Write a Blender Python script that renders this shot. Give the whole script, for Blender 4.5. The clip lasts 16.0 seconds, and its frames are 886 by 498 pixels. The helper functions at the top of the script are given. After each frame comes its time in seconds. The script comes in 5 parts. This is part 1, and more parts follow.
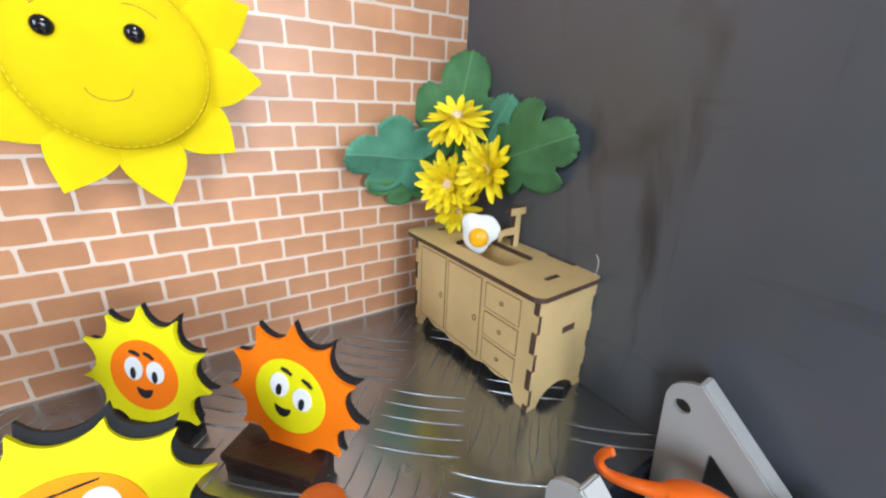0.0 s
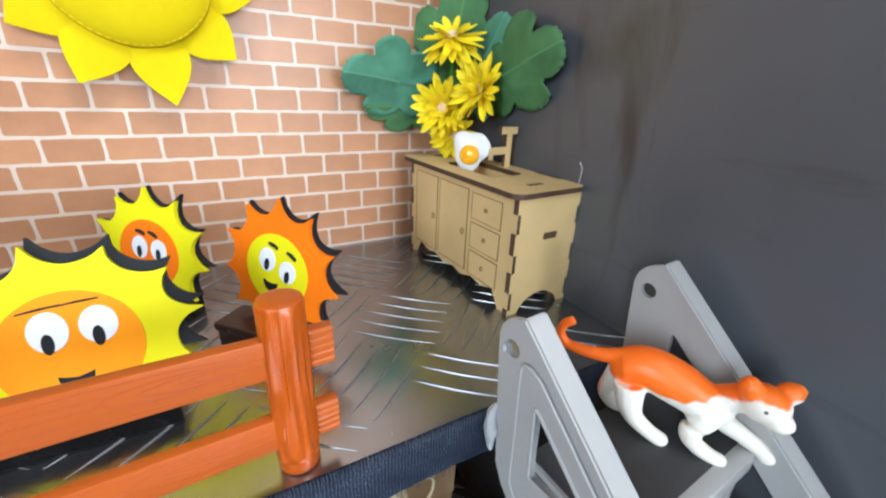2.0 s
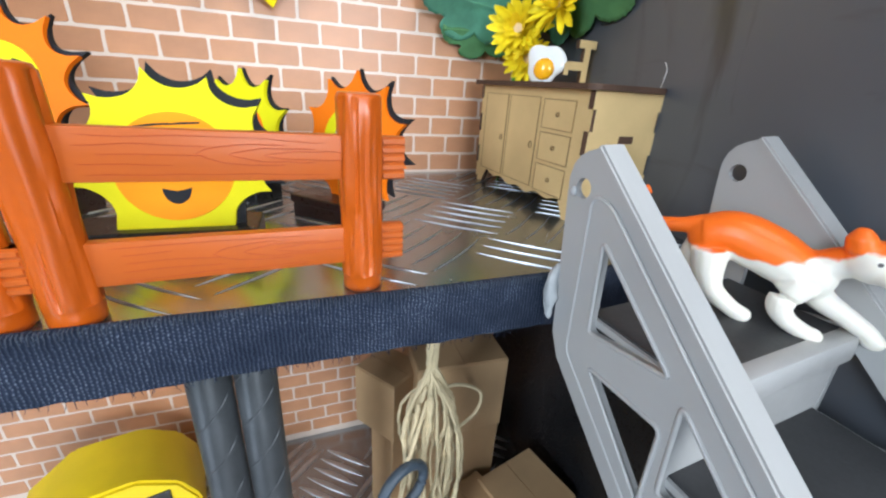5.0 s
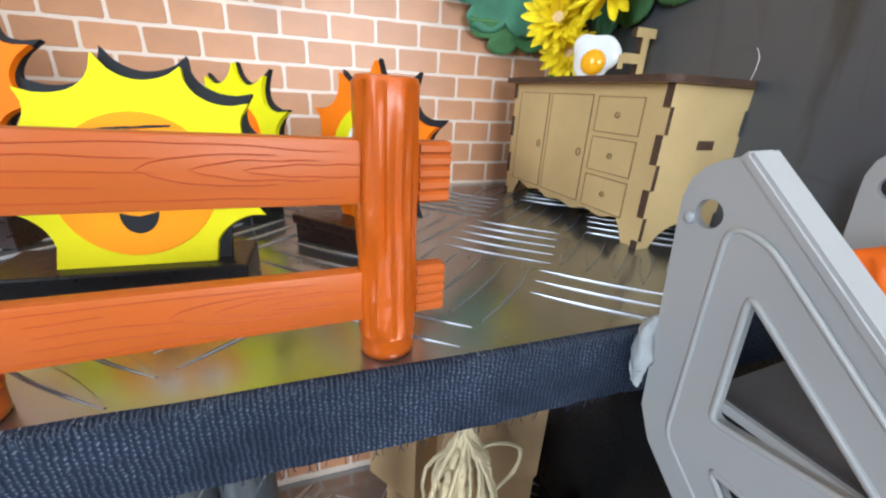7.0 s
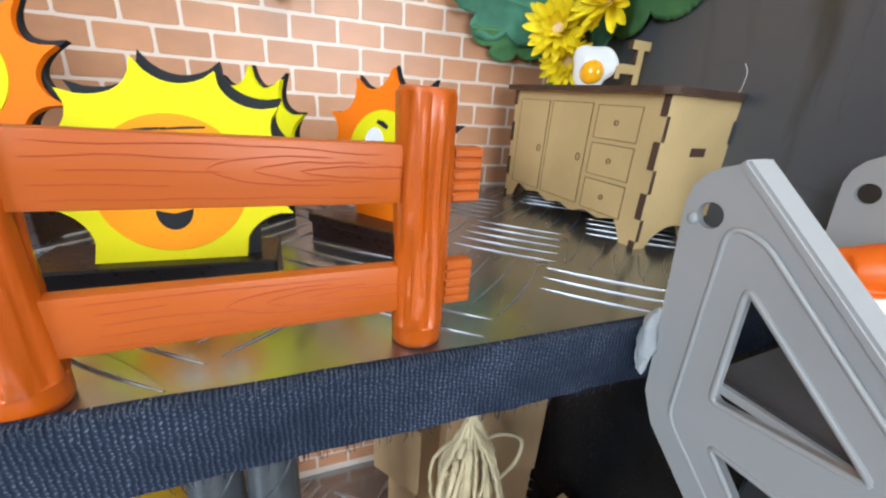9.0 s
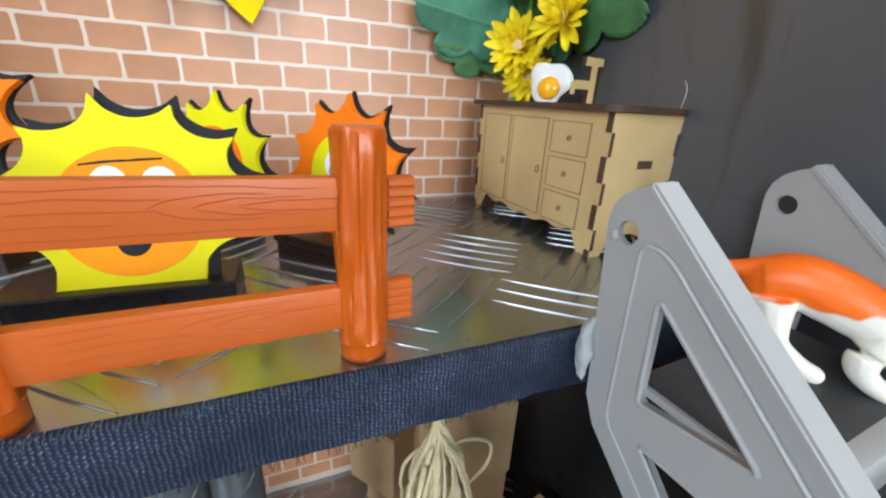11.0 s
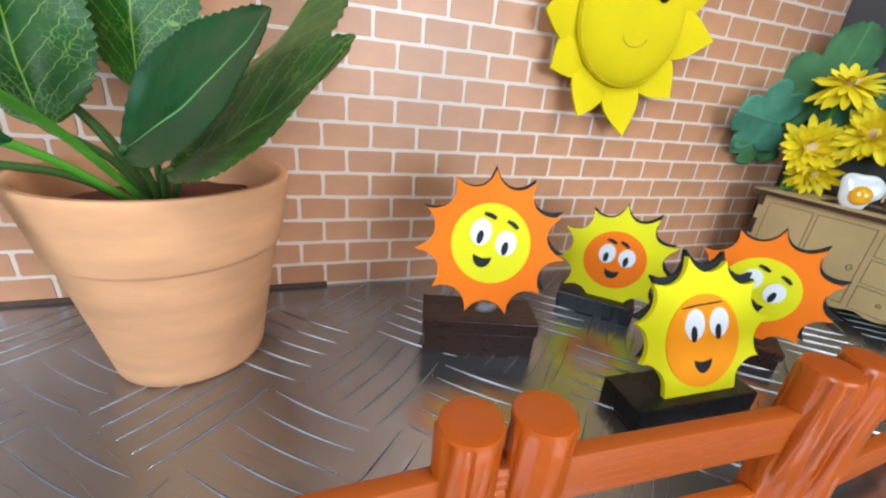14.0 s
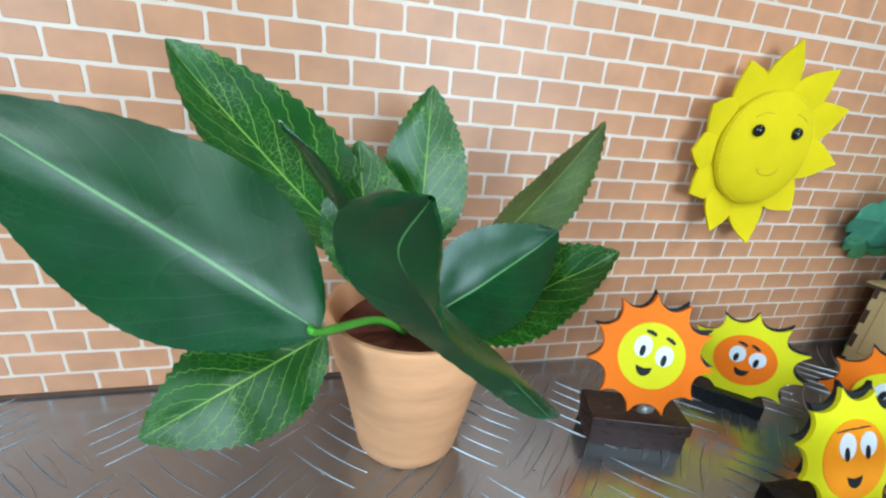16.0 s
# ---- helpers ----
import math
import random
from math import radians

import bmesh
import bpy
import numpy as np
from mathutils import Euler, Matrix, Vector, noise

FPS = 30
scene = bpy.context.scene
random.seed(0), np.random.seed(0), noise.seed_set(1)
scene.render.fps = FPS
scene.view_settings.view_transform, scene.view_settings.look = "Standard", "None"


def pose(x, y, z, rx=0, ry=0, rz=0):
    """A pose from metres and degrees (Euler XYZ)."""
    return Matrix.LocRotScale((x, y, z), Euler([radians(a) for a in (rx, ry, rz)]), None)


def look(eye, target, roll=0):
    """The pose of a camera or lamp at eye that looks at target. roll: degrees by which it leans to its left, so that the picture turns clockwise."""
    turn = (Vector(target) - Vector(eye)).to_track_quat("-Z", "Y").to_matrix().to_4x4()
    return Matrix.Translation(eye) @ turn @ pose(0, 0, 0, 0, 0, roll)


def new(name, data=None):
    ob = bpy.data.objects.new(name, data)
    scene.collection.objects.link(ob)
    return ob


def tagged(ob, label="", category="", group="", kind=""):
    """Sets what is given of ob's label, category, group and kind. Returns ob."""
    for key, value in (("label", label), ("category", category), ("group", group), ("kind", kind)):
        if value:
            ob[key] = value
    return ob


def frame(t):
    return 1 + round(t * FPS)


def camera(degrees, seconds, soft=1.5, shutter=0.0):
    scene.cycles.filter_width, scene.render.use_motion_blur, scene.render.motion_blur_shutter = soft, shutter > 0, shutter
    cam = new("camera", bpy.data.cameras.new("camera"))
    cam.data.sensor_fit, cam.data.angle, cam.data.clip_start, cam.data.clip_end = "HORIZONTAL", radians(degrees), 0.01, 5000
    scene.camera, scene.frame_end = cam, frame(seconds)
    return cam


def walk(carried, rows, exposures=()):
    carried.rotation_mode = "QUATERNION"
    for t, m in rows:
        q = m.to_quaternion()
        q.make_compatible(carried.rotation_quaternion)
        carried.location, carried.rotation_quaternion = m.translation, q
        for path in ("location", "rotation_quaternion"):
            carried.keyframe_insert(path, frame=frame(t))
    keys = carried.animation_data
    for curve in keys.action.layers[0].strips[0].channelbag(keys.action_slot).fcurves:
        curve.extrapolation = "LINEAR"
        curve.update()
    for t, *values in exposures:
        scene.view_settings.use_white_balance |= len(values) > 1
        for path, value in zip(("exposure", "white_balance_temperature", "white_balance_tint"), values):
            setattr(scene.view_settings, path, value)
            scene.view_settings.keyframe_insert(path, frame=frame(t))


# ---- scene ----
cam = camera(96.7, 16.0, 2.25)
PATH = [
    (0, (-0.183, -0.264, 0.163), (0.84, 1.304, -0.542), 2.2),
    (0.5, (-0.175, -0.243, 0.157), (0.835, 1.318, -0.58), 1.8),
    (1, (-0.172, -0.272, 0.145), (0.822, 1.288, -0.615), 2.1),
    (1.5, (-0.17, -0.288, 0.133), (0.794, 1.293, -0.624), 2.4),
    (2, (-0.177, -0.297, 0.123), (0.743, 1.306, -0.642), 2.6),
    (2.5, (-0.191, -0.304, 0.117), (0.696, 1.313, -0.658), 2.8),
    (3, (-0.191, -0.318, 0.113), (0.681, 1.303, -0.668), 3.0),
    (3.5, (-0.202, -0.33, 0.118), (0.647, 1.302, -0.666), 3.2),
    (4, (-0.206, -0.337, 0.109), (0.613, 1.318, -0.658), 4.6),
    (4.2, (-0.202, -0.337, 0.098), (0.575, 1.338, -0.671), 4.8),
    (6.3, (-0.183, -0.275, 0.059), (0.441, 1.474, -0.685), 3.1),
    (6.5, (-0.184, -0.275, 0.06), (0.444, 1.474, -0.678), 3.0),
    (7, (-0.185, -0.274, 0.062), (0.444, 1.477, -0.671), 3.1),
    (7.5, (-0.195, -0.272, 0.063), (0.426, 1.482, -0.671), 3.5),
    (8, (-0.206, -0.271, 0.063), (0.415, 1.483, -0.669), 4.1),
    (8.5, (-0.21, -0.273, 0.061), (0.435, 1.472, -0.673), 4.4),
    (9, (-0.198, -0.278, 0.063), (0.498, 1.453, -0.657), 4.2),
    (9.2, (-0.195, -0.282, 0.061), (0.516, 1.444, -0.658), 4.0),
    (11.3, (-0.187, -0.29, 0.077), (0.549, 1.433, -0.622), 3.1),
    (11.5, (-0.196, -0.291, 0.083), (0.528, 1.436, -0.618), 3.3),
    (12, (-0.245, -0.285, 0.101), (0.455, 1.457, -0.588), 3.7),
    (12.5, (-0.293, -0.267, 0.125), (0.444, 1.451, -0.584), 4.8),
    (13, (-0.317, -0.245, 0.127), (0.435, 1.455, -0.611), 5.5),
    (13.5, (-0.343, -0.239, 0.125), (0.376, 1.456, -0.654), 5.8),
    (14, (-0.394, -0.238, 0.126), (0.241, 1.499, -0.634), 5.5),
    (14.5, (-0.441, -0.239, 0.145), (0.127, 1.531, -0.594), 5.8),
    (15, (-0.463, -0.24, 0.162), (0.056, 1.556, -0.551), 5.7),
    (15.5, (-0.472, -0.237, 0.185), (0.016, 1.572, -0.513), 5.4),
    (16, (-0.483, -0.237, 0.186), (-0.02, 1.58, -0.509), 5.1),
]
walk(cam, [(t, look(eye, target, roll)) for t, eye, target, roll in PATH],
     [(0, -0.14, 6200, 10), (4, -0.14, 6150, 10), (9, -0.22, 6250, 10), (12.5, -0.36, 6300, 10), (13.5, -0.38, 6200, 10), (14.5, -0.42, 5750, 3), (16, -0.48, 5500, -3)])

# ---- light and exposure ----
world = bpy.data.worlds.new("world")
scene.world = world
world.use_nodes = True
world.node_tree.nodes["Background"].inputs[0].default_value = (0.95, 0.97, 1.0, 1)
world.node_tree.nodes["Background"].inputs[1].default_value = 0.3
scene.view_settings.exposure = 0.0


def area_lamp(name, eye, target, size_x, size_y, watts, colour):
    data = bpy.data.lights.new(name, "AREA")
    data.shape, data.size, data.size_y, data.energy, data.color = "RECTANGLE", size_x, size_y, watts, colour
    ob = new(name, data)
    ob.matrix_basis = look(eye, target)
    return ob


area_lamp("ceiling_lamp", (0.11, -0.88, 1.33), (-0.3, -0.1, 0.0), 0.45, 0.45, 27.0, (1.0, 0.98, 0.95))
area_lamp("window_light", (0.05, -2.36, 0.38), (-0.2, 0.0, 0.12), 1.4, 0.9, 74.0, (0.90, 0.96, 1.0))
area_lamp("side_window_light", (-1.97, -1.30, 0.70), (-0.3, -0.1, 0.05), 1.0, 1.15, 82.0, (0.82, 0.92, 1.0))

# ---- materials ----


def node_mat(name):
    m = bpy.data.materials.new(name)
    m.use_nodes = True
    nt = m.node_tree
    return m, nt, nt.nodes["Principled BSDF"]


def mixrgb(nt, fac, a, b, blend="MIX"):
    n = nt.nodes.new("ShaderNodeMix")
    n.data_type, n.blend_type = "RGBA", blend
    for sock, val in ((n.inputs[0], fac), (n.inputs[6], a), (n.inputs[7], b)):
        if hasattr(val, "links"):
            nt.links.new(val, sock)
        else:
            sock.default_value = val if not isinstance(val, tuple) else (*val, 1)[:4]
    return n.outputs[2]


def math_node(nt, op, a, b=0.0, c=0.0):
    n = nt.nodes.new("ShaderNodeMath")
    n.operation = op
    for sock, val in zip(n.inputs, (a, b, c)):
        if hasattr(val, "links"):
            nt.links.new(val, sock)
        else:
            sock.default_value = val
    return n.outputs[0]


def noise_node(nt, vec, scale, detail=3.0, rough=0.55, dist=0.0):
    n = nt.nodes.new("ShaderNodeTexNoise")
    n.inputs["Scale"].default_value, n.inputs["Detail"].default_value = scale, detail
    n.inputs["Roughness"].default_value, n.inputs["Distortion"].default_value = rough, dist
    nt.links.new(vec, n.inputs["Vector"])
    return n.outputs[0]


def ramp(nt, val, lo, hi):
    n = nt.nodes.new("ShaderNodeMapRange")
    n.inputs[1].default_value, n.inputs[2].default_value = lo, hi
    nt.links.new(val, n.inputs[0])
    return n.outputs[0]


def coords(nt, kind="Object", scale=(1, 1, 1)):
    tc = nt.nodes.new("ShaderNodeTexCoord")
    mp = nt.nodes.new("ShaderNodeMapping")
    mp.inputs["Scale"].default_value = scale
    nt.links.new(tc.outputs[kind], mp.inputs[0])
    return mp.outputs[0]


def bump(nt, bsdf, height, strength, distance):
    n = nt.nodes.new("ShaderNodeBump")
    n.inputs["Strength"].default_value, n.inputs["Distance"].default_value = strength, distance
    nt.links.new(height, n.inputs["Height"])
    nt.links.new(n.outputs[0], bsdf.inputs["Normal"])


def surface(name, colour, rough=0.5, metal=0.0, big=20.0, fine=400.0, vary=0.15, bumps=0.2, dist=0.0004, coat=0.0, stretch=(1, 1, 1), per_piece=0.0, sheen=0.0, ior=1.45):
    """A plain material with variation at two scales, in roughness and relief as well as colour."""
    m, nt, b = node_mat(name)
    vec = coords(nt, "Object", stretch)
    a, f = noise_node(nt, vec, big), noise_node(nt, vec, fine, 4.0, 0.65)
    dark = tuple(c * (1 - vary) for c in colour)
    light = tuple(min(1, c * (1 + vary)) for c in colour)
    col = mixrgb(nt, ramp(nt, a, 0.3, 0.7), dark, light)
    col = mixrgb(nt, math_node(nt, "MULTIPLY", ramp(nt, f, 0.35, 0.75), vary), col, tuple(c * 0.6 for c in colour))
    if per_piece:
        info = nt.nodes.new("ShaderNodeObjectInfo")
        hsv = nt.nodes.new("ShaderNodeHueSaturation")
        nt.links.new(math_node(nt, "MULTIPLY_ADD", info.outputs["Random"], per_piece, 1 - per_piece / 2), hsv.inputs["Value"])
        nt.links.new(col, hsv.inputs["Color"])
        col = hsv.outputs[0]
    nt.links.new(col, b.inputs["Base Color"])
    nt.links.new(math_node(nt, "MULTIPLY_ADD", f, 0.25, rough - 0.125), b.inputs["Roughness"])
    b.inputs["Metallic"].default_value, b.inputs["Coat Weight"].default_value = metal, coat
    b.inputs["Sheen Weight"].default_value, b.inputs["IOR"].default_value = sheen, ior
    if bumps:
        bump(nt, b, f, bumps, dist)
    return m


MORTAR = surface("printed_mortar", (0.65, 0.535, 0.45), 0.33, big=12, fine=900, vary=0.06, bumps=0.25, dist=0.0002)
BRICK = surface("printed_brick", (0.475, 0.228, 0.117), 0.34, big=45, fine=1400, vary=0.13, bumps=0.35, dist=0.0002, per_piece=0.16)
PLATE = surface("tread_plate", (0.35, 0.375, 0.405), 0.23, 0.92, big=9, fine=45, vary=0.05, bumps=0.0)
BAR = surface("tread_bar_metal", (0.56, 0.57, 0.59), 0.46, 1.0, big=60, fine=900, vary=0.1, bumps=0.05, dist=0.0001)
ORANGE_PLASTIC = surface("orange_brown_plastic", (0.46, 0.083, 0.003), 0.32, big=30, fine=500, vary=0.10, bumps=0.12, dist=0.0003, ior=1.5)
RAIL_PLASTIC = surface("rail_plastic", (0.43, 0.086, 0.006), 0.42, big=30, fine=420, vary=0.10, bumps=0.16, dist=0.0003, stretch=(0.12, 1, 1))
GROOVE_PLASTIC = surface("grain_groove_plastic", (0.36, 0.055, 0.009), 0.5, big=30, fine=400, vary=0.15, bumps=0.0)
WOOD = surface("laser_cut_board", (0.64, 0.46, 0.215), 0.6, big=25, fine=700, vary=0.09, bumps=0.12, dist=0.0002)
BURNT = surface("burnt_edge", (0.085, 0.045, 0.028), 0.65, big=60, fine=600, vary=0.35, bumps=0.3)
ENGRAVED = surface("engraved_line", (0.30, 0.19, 0.085), 0.7, big=80, fine=900, vary=0.25, bumps=0.0)
ORANGE_FOAM = surface("orange_foam", (0.82, 0.175, 0.0005), 0.62, big=30, fine=1500, vary=0.06, bumps=0.18, dist=0.0002, ior=1.3)
AMBER_FOAM = surface("amber_foam", (0.84, 0.29, 0.001), 0.62, big=30, fine=1500, vary=0.06, bumps=0.18, dist=0.0002, ior=1.3)
YELLOW_FOAM = surface("yellow_foam", (0.70, 0.655, 0.001), 0.62, big=30, fine=1500, vary=0.05, bumps=0.18, dist=0.0002, ior=1.3)
BLACK_FOAM = surface("black_foam", (0.011, 0.013, 0.017), 0.6, big=30, fine=900, vary=0.3, bumps=0.3, dist=0.0003, ior=1.3)
WHITE_FOAM = surface("white_foam", (0.74, 0.76, 0.78), 0.5, big=60, fine=1500, vary=0.04, bumps=0.1, dist=0.0002)
DARK_WOOD = surface("dark_stained_wood", (0.032, 0.014, 0.011), 0.3, big=40, fine=500, vary=0.35, bumps=0.25, dist=0.0003, stretch=(0.2, 1, 1))
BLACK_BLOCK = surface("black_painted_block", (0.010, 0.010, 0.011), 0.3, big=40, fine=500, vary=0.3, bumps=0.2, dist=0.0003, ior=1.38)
FELT = surface("yellow_felt", (0.66, 0.51, 0.003), 0.9, big=40, fine=1800, vary=0.05, bumps=0.5, dist=0.0004, ior=1.2)
STITCH = surface("yellow_thread", (0.80, 0.60, 0.01), 0.7, big=80, fine=1500, vary=0.1, bumps=0.2)
BROWN_THREAD = surface("brown_thread", (0.30, 0.17, 0.02), 0.7, big=80, fine=1500, vary=0.1, bumps=0.2)
BEAD = surface("black_bead", (0.008, 0.008, 0.009), 0.12, big=80, fine=900, vary=0.1, bumps=0.0)
GREY_PLASTIC = surface("silver_grey_plastic", (0.40, 0.40, 0.395), 0.34, big=20, fine=160, vary=0.05, bumps=0.03, dist=0.0003)
PALE_GLUE = surface("pale_hot_glue", (0.46, 0.48, 0.49), 0.18, big=80, fine=500, vary=0.15, bumps=0.2)
TREAD_GREY = surface("dark_grey_step_pad", (0.042, 0.043, 0.046), 0.5, big=30, fine=700, vary=0.2, bumps=0.2)
GLUE = surface("hot_glue", (0.16, 0.155, 0.155), 0.14, big=80, fine=500, vary=0.1, bumps=0.2)
TERRACOTTA = surface("terracotta", (0.75, 0.385, 0.19), 0.78, big=22, fine=900, vary=0.12, bumps=0.25, dist=0.0003, stretch=(1, 1, 4))
SOIL = surface("dark_pot_inside", (0.16, 0.05, 0.03), 0.9, big=60, fine=500, vary=0.4, bumps=0.6, dist=0.001)
STEM_GREEN = surface("bright_stem", (0.12, 0.42, 0.035), 0.45, big=40, fine=500, vary=0.15, bumps=0.1)
PETAL = surface("yellow_petal", (0.95, 0.70, 0.010), 0.6, big=120, fine=1500, vary=0.16, bumps=0.25, dist=0.0003, per_piece=0.2)
FLOWER_CORE = surface("cream_flower_core", (0.80, 0.62, 0.42), 0.7, big=200, fine=1500, vary=0.15, bumps=0.4)
EGG_WHITE = surface("glossy_egg_white", (0.78, 0.79, 0.78), 0.16, big=60, fine=900, vary=0.03, bumps=0.03, coat=0.4)
EGG_YOLK = surface("glossy_egg_yolk", (0.95, 0.45, 0.008), 0.12, big=60, fine=900, vary=0.06, bumps=0.02, coat=0.5)
CARDBOARD = surface("kraft_card", (0.45, 0.29, 0.15), 0.75, big=25, fine=900, vary=0.1, bumps=0.15, dist=0.0002)
TWINE = surface("jute_twine", (0.58, 0.48, 0.30), 0.85, big=80, fine=1200, vary=0.2, bumps=0.5)
PILLAR_FOIL = surface("dark_foil", (0.055, 0.060, 0.065), 0.4, big=30, fine=500, vary=0.3, bumps=0.15)
STEEL_BLUE = surface("blue_grey_ring", (0.055, 0.075, 0.10), 0.4, big=60, fine=900, vary=0.3, bumps=0.4)
TRUCK_YELLOW = surface("yellow_toy_plastic", (0.85, 0.62, 0.01), 0.35, big=25, fine=600, vary=0.06, bumps=0.06)
TRUCK_DARK = surface("dark_toy_plastic", (0.03, 0.03, 0.03), 0.4, big=25, fine=600, vary=0.2, bumps=0.06)
ROOM_PAINT = surface("room_paint", (0.20, 0.20, 0.21), 0.8, big=3, fine=90, vary=0.04, bumps=0.1)
TABLE_TOP = surface("table_top", (0.32, 0.24, 0.17), 0.5, big=6, fine=120, vary=0.2, bumps=0.1, stretch=(1, 6, 1))


def denim_material():
    """Coarse navy weave: upright ribs with pale knots of thread on them, worn and dark by turns."""
    m, nt, b = node_mat("denim_tape")
    vec = coords(nt)
    warp, big = noise_node(nt, vec, 380, 3.0, 0.7), noise_node(nt, vec, 45, 3.0)
    grain = noise_node(nt, vec, 1500, 3.0, 0.7)
    sep = nt.nodes.new("ShaderNodeSeparateXYZ")
    nt.links.new(vec, sep.inputs[0])
    across = math_node(nt, "MULTIPLY_ADD", warp, 1.3, math_node(nt, "MULTIPLY", sep.outputs[0], 760.0))
    rib = math_node(nt, "PINGPONG", across, 0.5)
    step = math_node(nt, "MULTIPLY", math_node(nt, "FLOOR", across), 0.37)
    knot = math_node(nt, "PINGPONG", math_node(nt, "ADD", math_node(nt, "MULTIPLY_ADD", warp, 2.2, math_node(nt, "MULTIPLY", sep.outputs[2], 820.0)), step), 0.5)
    col = mixrgb(nt, ramp(nt, big, 0.3, 0.7), (0.006, 0.011, 0.026), (0.020, 0.030, 0.058))
    col = mixrgb(nt, math_node(nt, "MULTIPLY", ramp(nt, rib, 0.20, 0.42), 0.55), col, (0.045, 0.062, 0.10))
    pale = math_node(nt, "MULTIPLY", math_node(nt, "MULTIPLY", ramp(nt, rib, 0.24, 0.40), ramp(nt, knot, 0.26, 0.44)), math_node(nt, "MULTIPLY", ramp(nt, big, 0.38, 0.62), ramp(nt, grain, 0.35, 0.6)))
    col = mixrgb(nt, math_node(nt, "MULTIPLY", pale, 0.9), col, (0.27, 0.31, 0.38))
    nt.links.new(col, b.inputs["Base Color"])
    b.inputs["Roughness"].default_value = 0.8
    b.inputs["IOR"].default_value = 1.3
    bump(nt, b, math_node(nt, "ADD", math_node(nt, "MULTIPLY", rib, 1.5), math_node(nt, "ADD", knot, grain)), 0.9, 0.0008)
    return m


def leaf_material(name, colour, vein, gloss, net, rib=0.02):
    """Leaf colour with a midrib, side veins and a fine net, laid out along the leaf."""
    m, nt, b = node_mat(name)
    uv = nt.nodes.new("ShaderNodeUVMap")
    sep = nt.nodes.new("ShaderNodeSeparateXYZ")
    nt.links.new(uv.outputs[0], sep.inputs[0])
    obj = coords(nt)
    wob = noise_node(nt, obj, 75, 2.0)
    across = math_node(nt, "ABSOLUTE", math_node(nt, "SUBTRACT", sep.outputs[1], 0.5))
    midrib = ramp(nt, across, rib, rib * 0.35)
    slant = math_node(nt, "SUBTRACT", math_node(nt, "MULTIPLY_ADD", wob, 0.035, sep.outputs[0]), math_node(nt, "MULTIPLY", across, 0.75))
    saw = math_node(nt, "PINGPONG", math_node(nt, "MULTIPLY", slant, 8.5), 0.5)
    side = ramp(nt, saw, 0.035, 0.008)
    vor = nt.nodes.new("ShaderNodeTexVoronoi")
    vor.feature = "DISTANCE_TO_EDGE"
    vor.inputs["Scale"].default_value = 420
    nt.links.new(obj, vor.inputs["Vector"])
    patch = ramp(nt, noise_node(nt, obj, 70, 2.0), 0.40, 0.62)
    fine = math_node(nt, "MULTIPLY", ramp(nt, vor.outputs[0], 0.045, 0.012), math_node(nt, "MULTIPLY", patch, net * 0.75))
    vein_all = math_node(nt, "MAXIMUM", math_node(nt, "MAXIMUM", midrib, math_node(nt, "MULTIPLY", side, net)), fine)
    col = mixrgb(nt, ramp(nt, noise_node(nt, obj, 45), 0.3, 0.7), tuple(c * 0.7 for c in colour), tuple(c * 1.25 for c in colour))
    col = mixrgb(nt, vein_all, col, vein)
    nt.links.new(col, b.inputs["Base Color"])
    b.inputs["Roughness"].default_value = gloss
    b.inputs["Specular IOR Level"].default_value = 0.4
    nt.links.new(math_node(nt, "MULTIPLY_ADD", noise_node(nt, obj, 38, 2.0), 0.3, gloss - 0.15), b.inputs["Roughness"])
    b.inputs["Coat Weight"].default_value = 0.25 if gloss < 0.4 else 0.0
    b.inputs["Coat Roughness"].default_value = 0.24
    fibre = noise_node(nt, coords(nt, "UV", (6, 90, 1)), 5, 3.0)
    bump(nt, b, math_node(nt, "ADD", math_node(nt, "MULTIPLY", fibre, 0.5), math_node(nt, "MULTIPLY", vein_all, -0.5)), 0.35, 0.0004)
    return m


def toy_cat_material():
    m, nt, b = node_mat("orange_and_white_rubber")
    geo = coords(nt)
    sep = nt.nodes.new("ShaderNodeSeparateXYZ")
    nt.links.new(geo, sep.inputs[0])
    wob = noise_node(nt, geo, 160, 2.0)
    edge = math_node(nt, "MULTIPLY_ADD", ramp(nt, sep.outputs[0], 0.0030, 0.0150), 0.0048, 0.0212)
    edge = math_node(nt, "MULTIPLY_ADD", ramp(nt, sep.outputs[0], 0.0175, 0.0215), 0.0046, edge)
    edge = math_node(nt, "MULTIPLY_ADD", wob, 0.005, edge)
    fac = ramp(nt, math_node(nt, "SUBTRACT", sep.outputs[2], edge), -0.0006, 0.0006)
    tail = ramp(nt, sep.outputs[0], -0.0240, -0.0255)
    fac = math_node(nt, "MAXIMUM", fac, tail)
    col = mixrgb(nt, fac, (0.83, 0.79, 0.70), (0.93, 0.16, 0.008))
    for spot in ((0.0249, -0.0100, 0.0312), (0.0322, -0.0072, 0.0304)):
        far = nt.nodes.new("ShaderNodeVectorMath")
        far.operation = "DISTANCE"
        far.inputs[1].default_value = spot
        nt.links.new(geo, far.inputs[0])
        col = mixrgb(nt, ramp(nt, far.outputs["Value"], 0.0008, 0.0005), col, (0.05, 0.04, 0.035))
    nt.links.new(col, b.inputs["Base Color"])
    b.inputs["Roughness"].default_value = 0.42
    b.inputs["Subsurface Weight"].default_value = 0.08
    b.inputs["Subsurface Radius"].default_value = (0.003, 0.002, 0.001)
    bump(nt, b, noise_node(nt, geo, 900), 0.1, 0.0003)
    return m


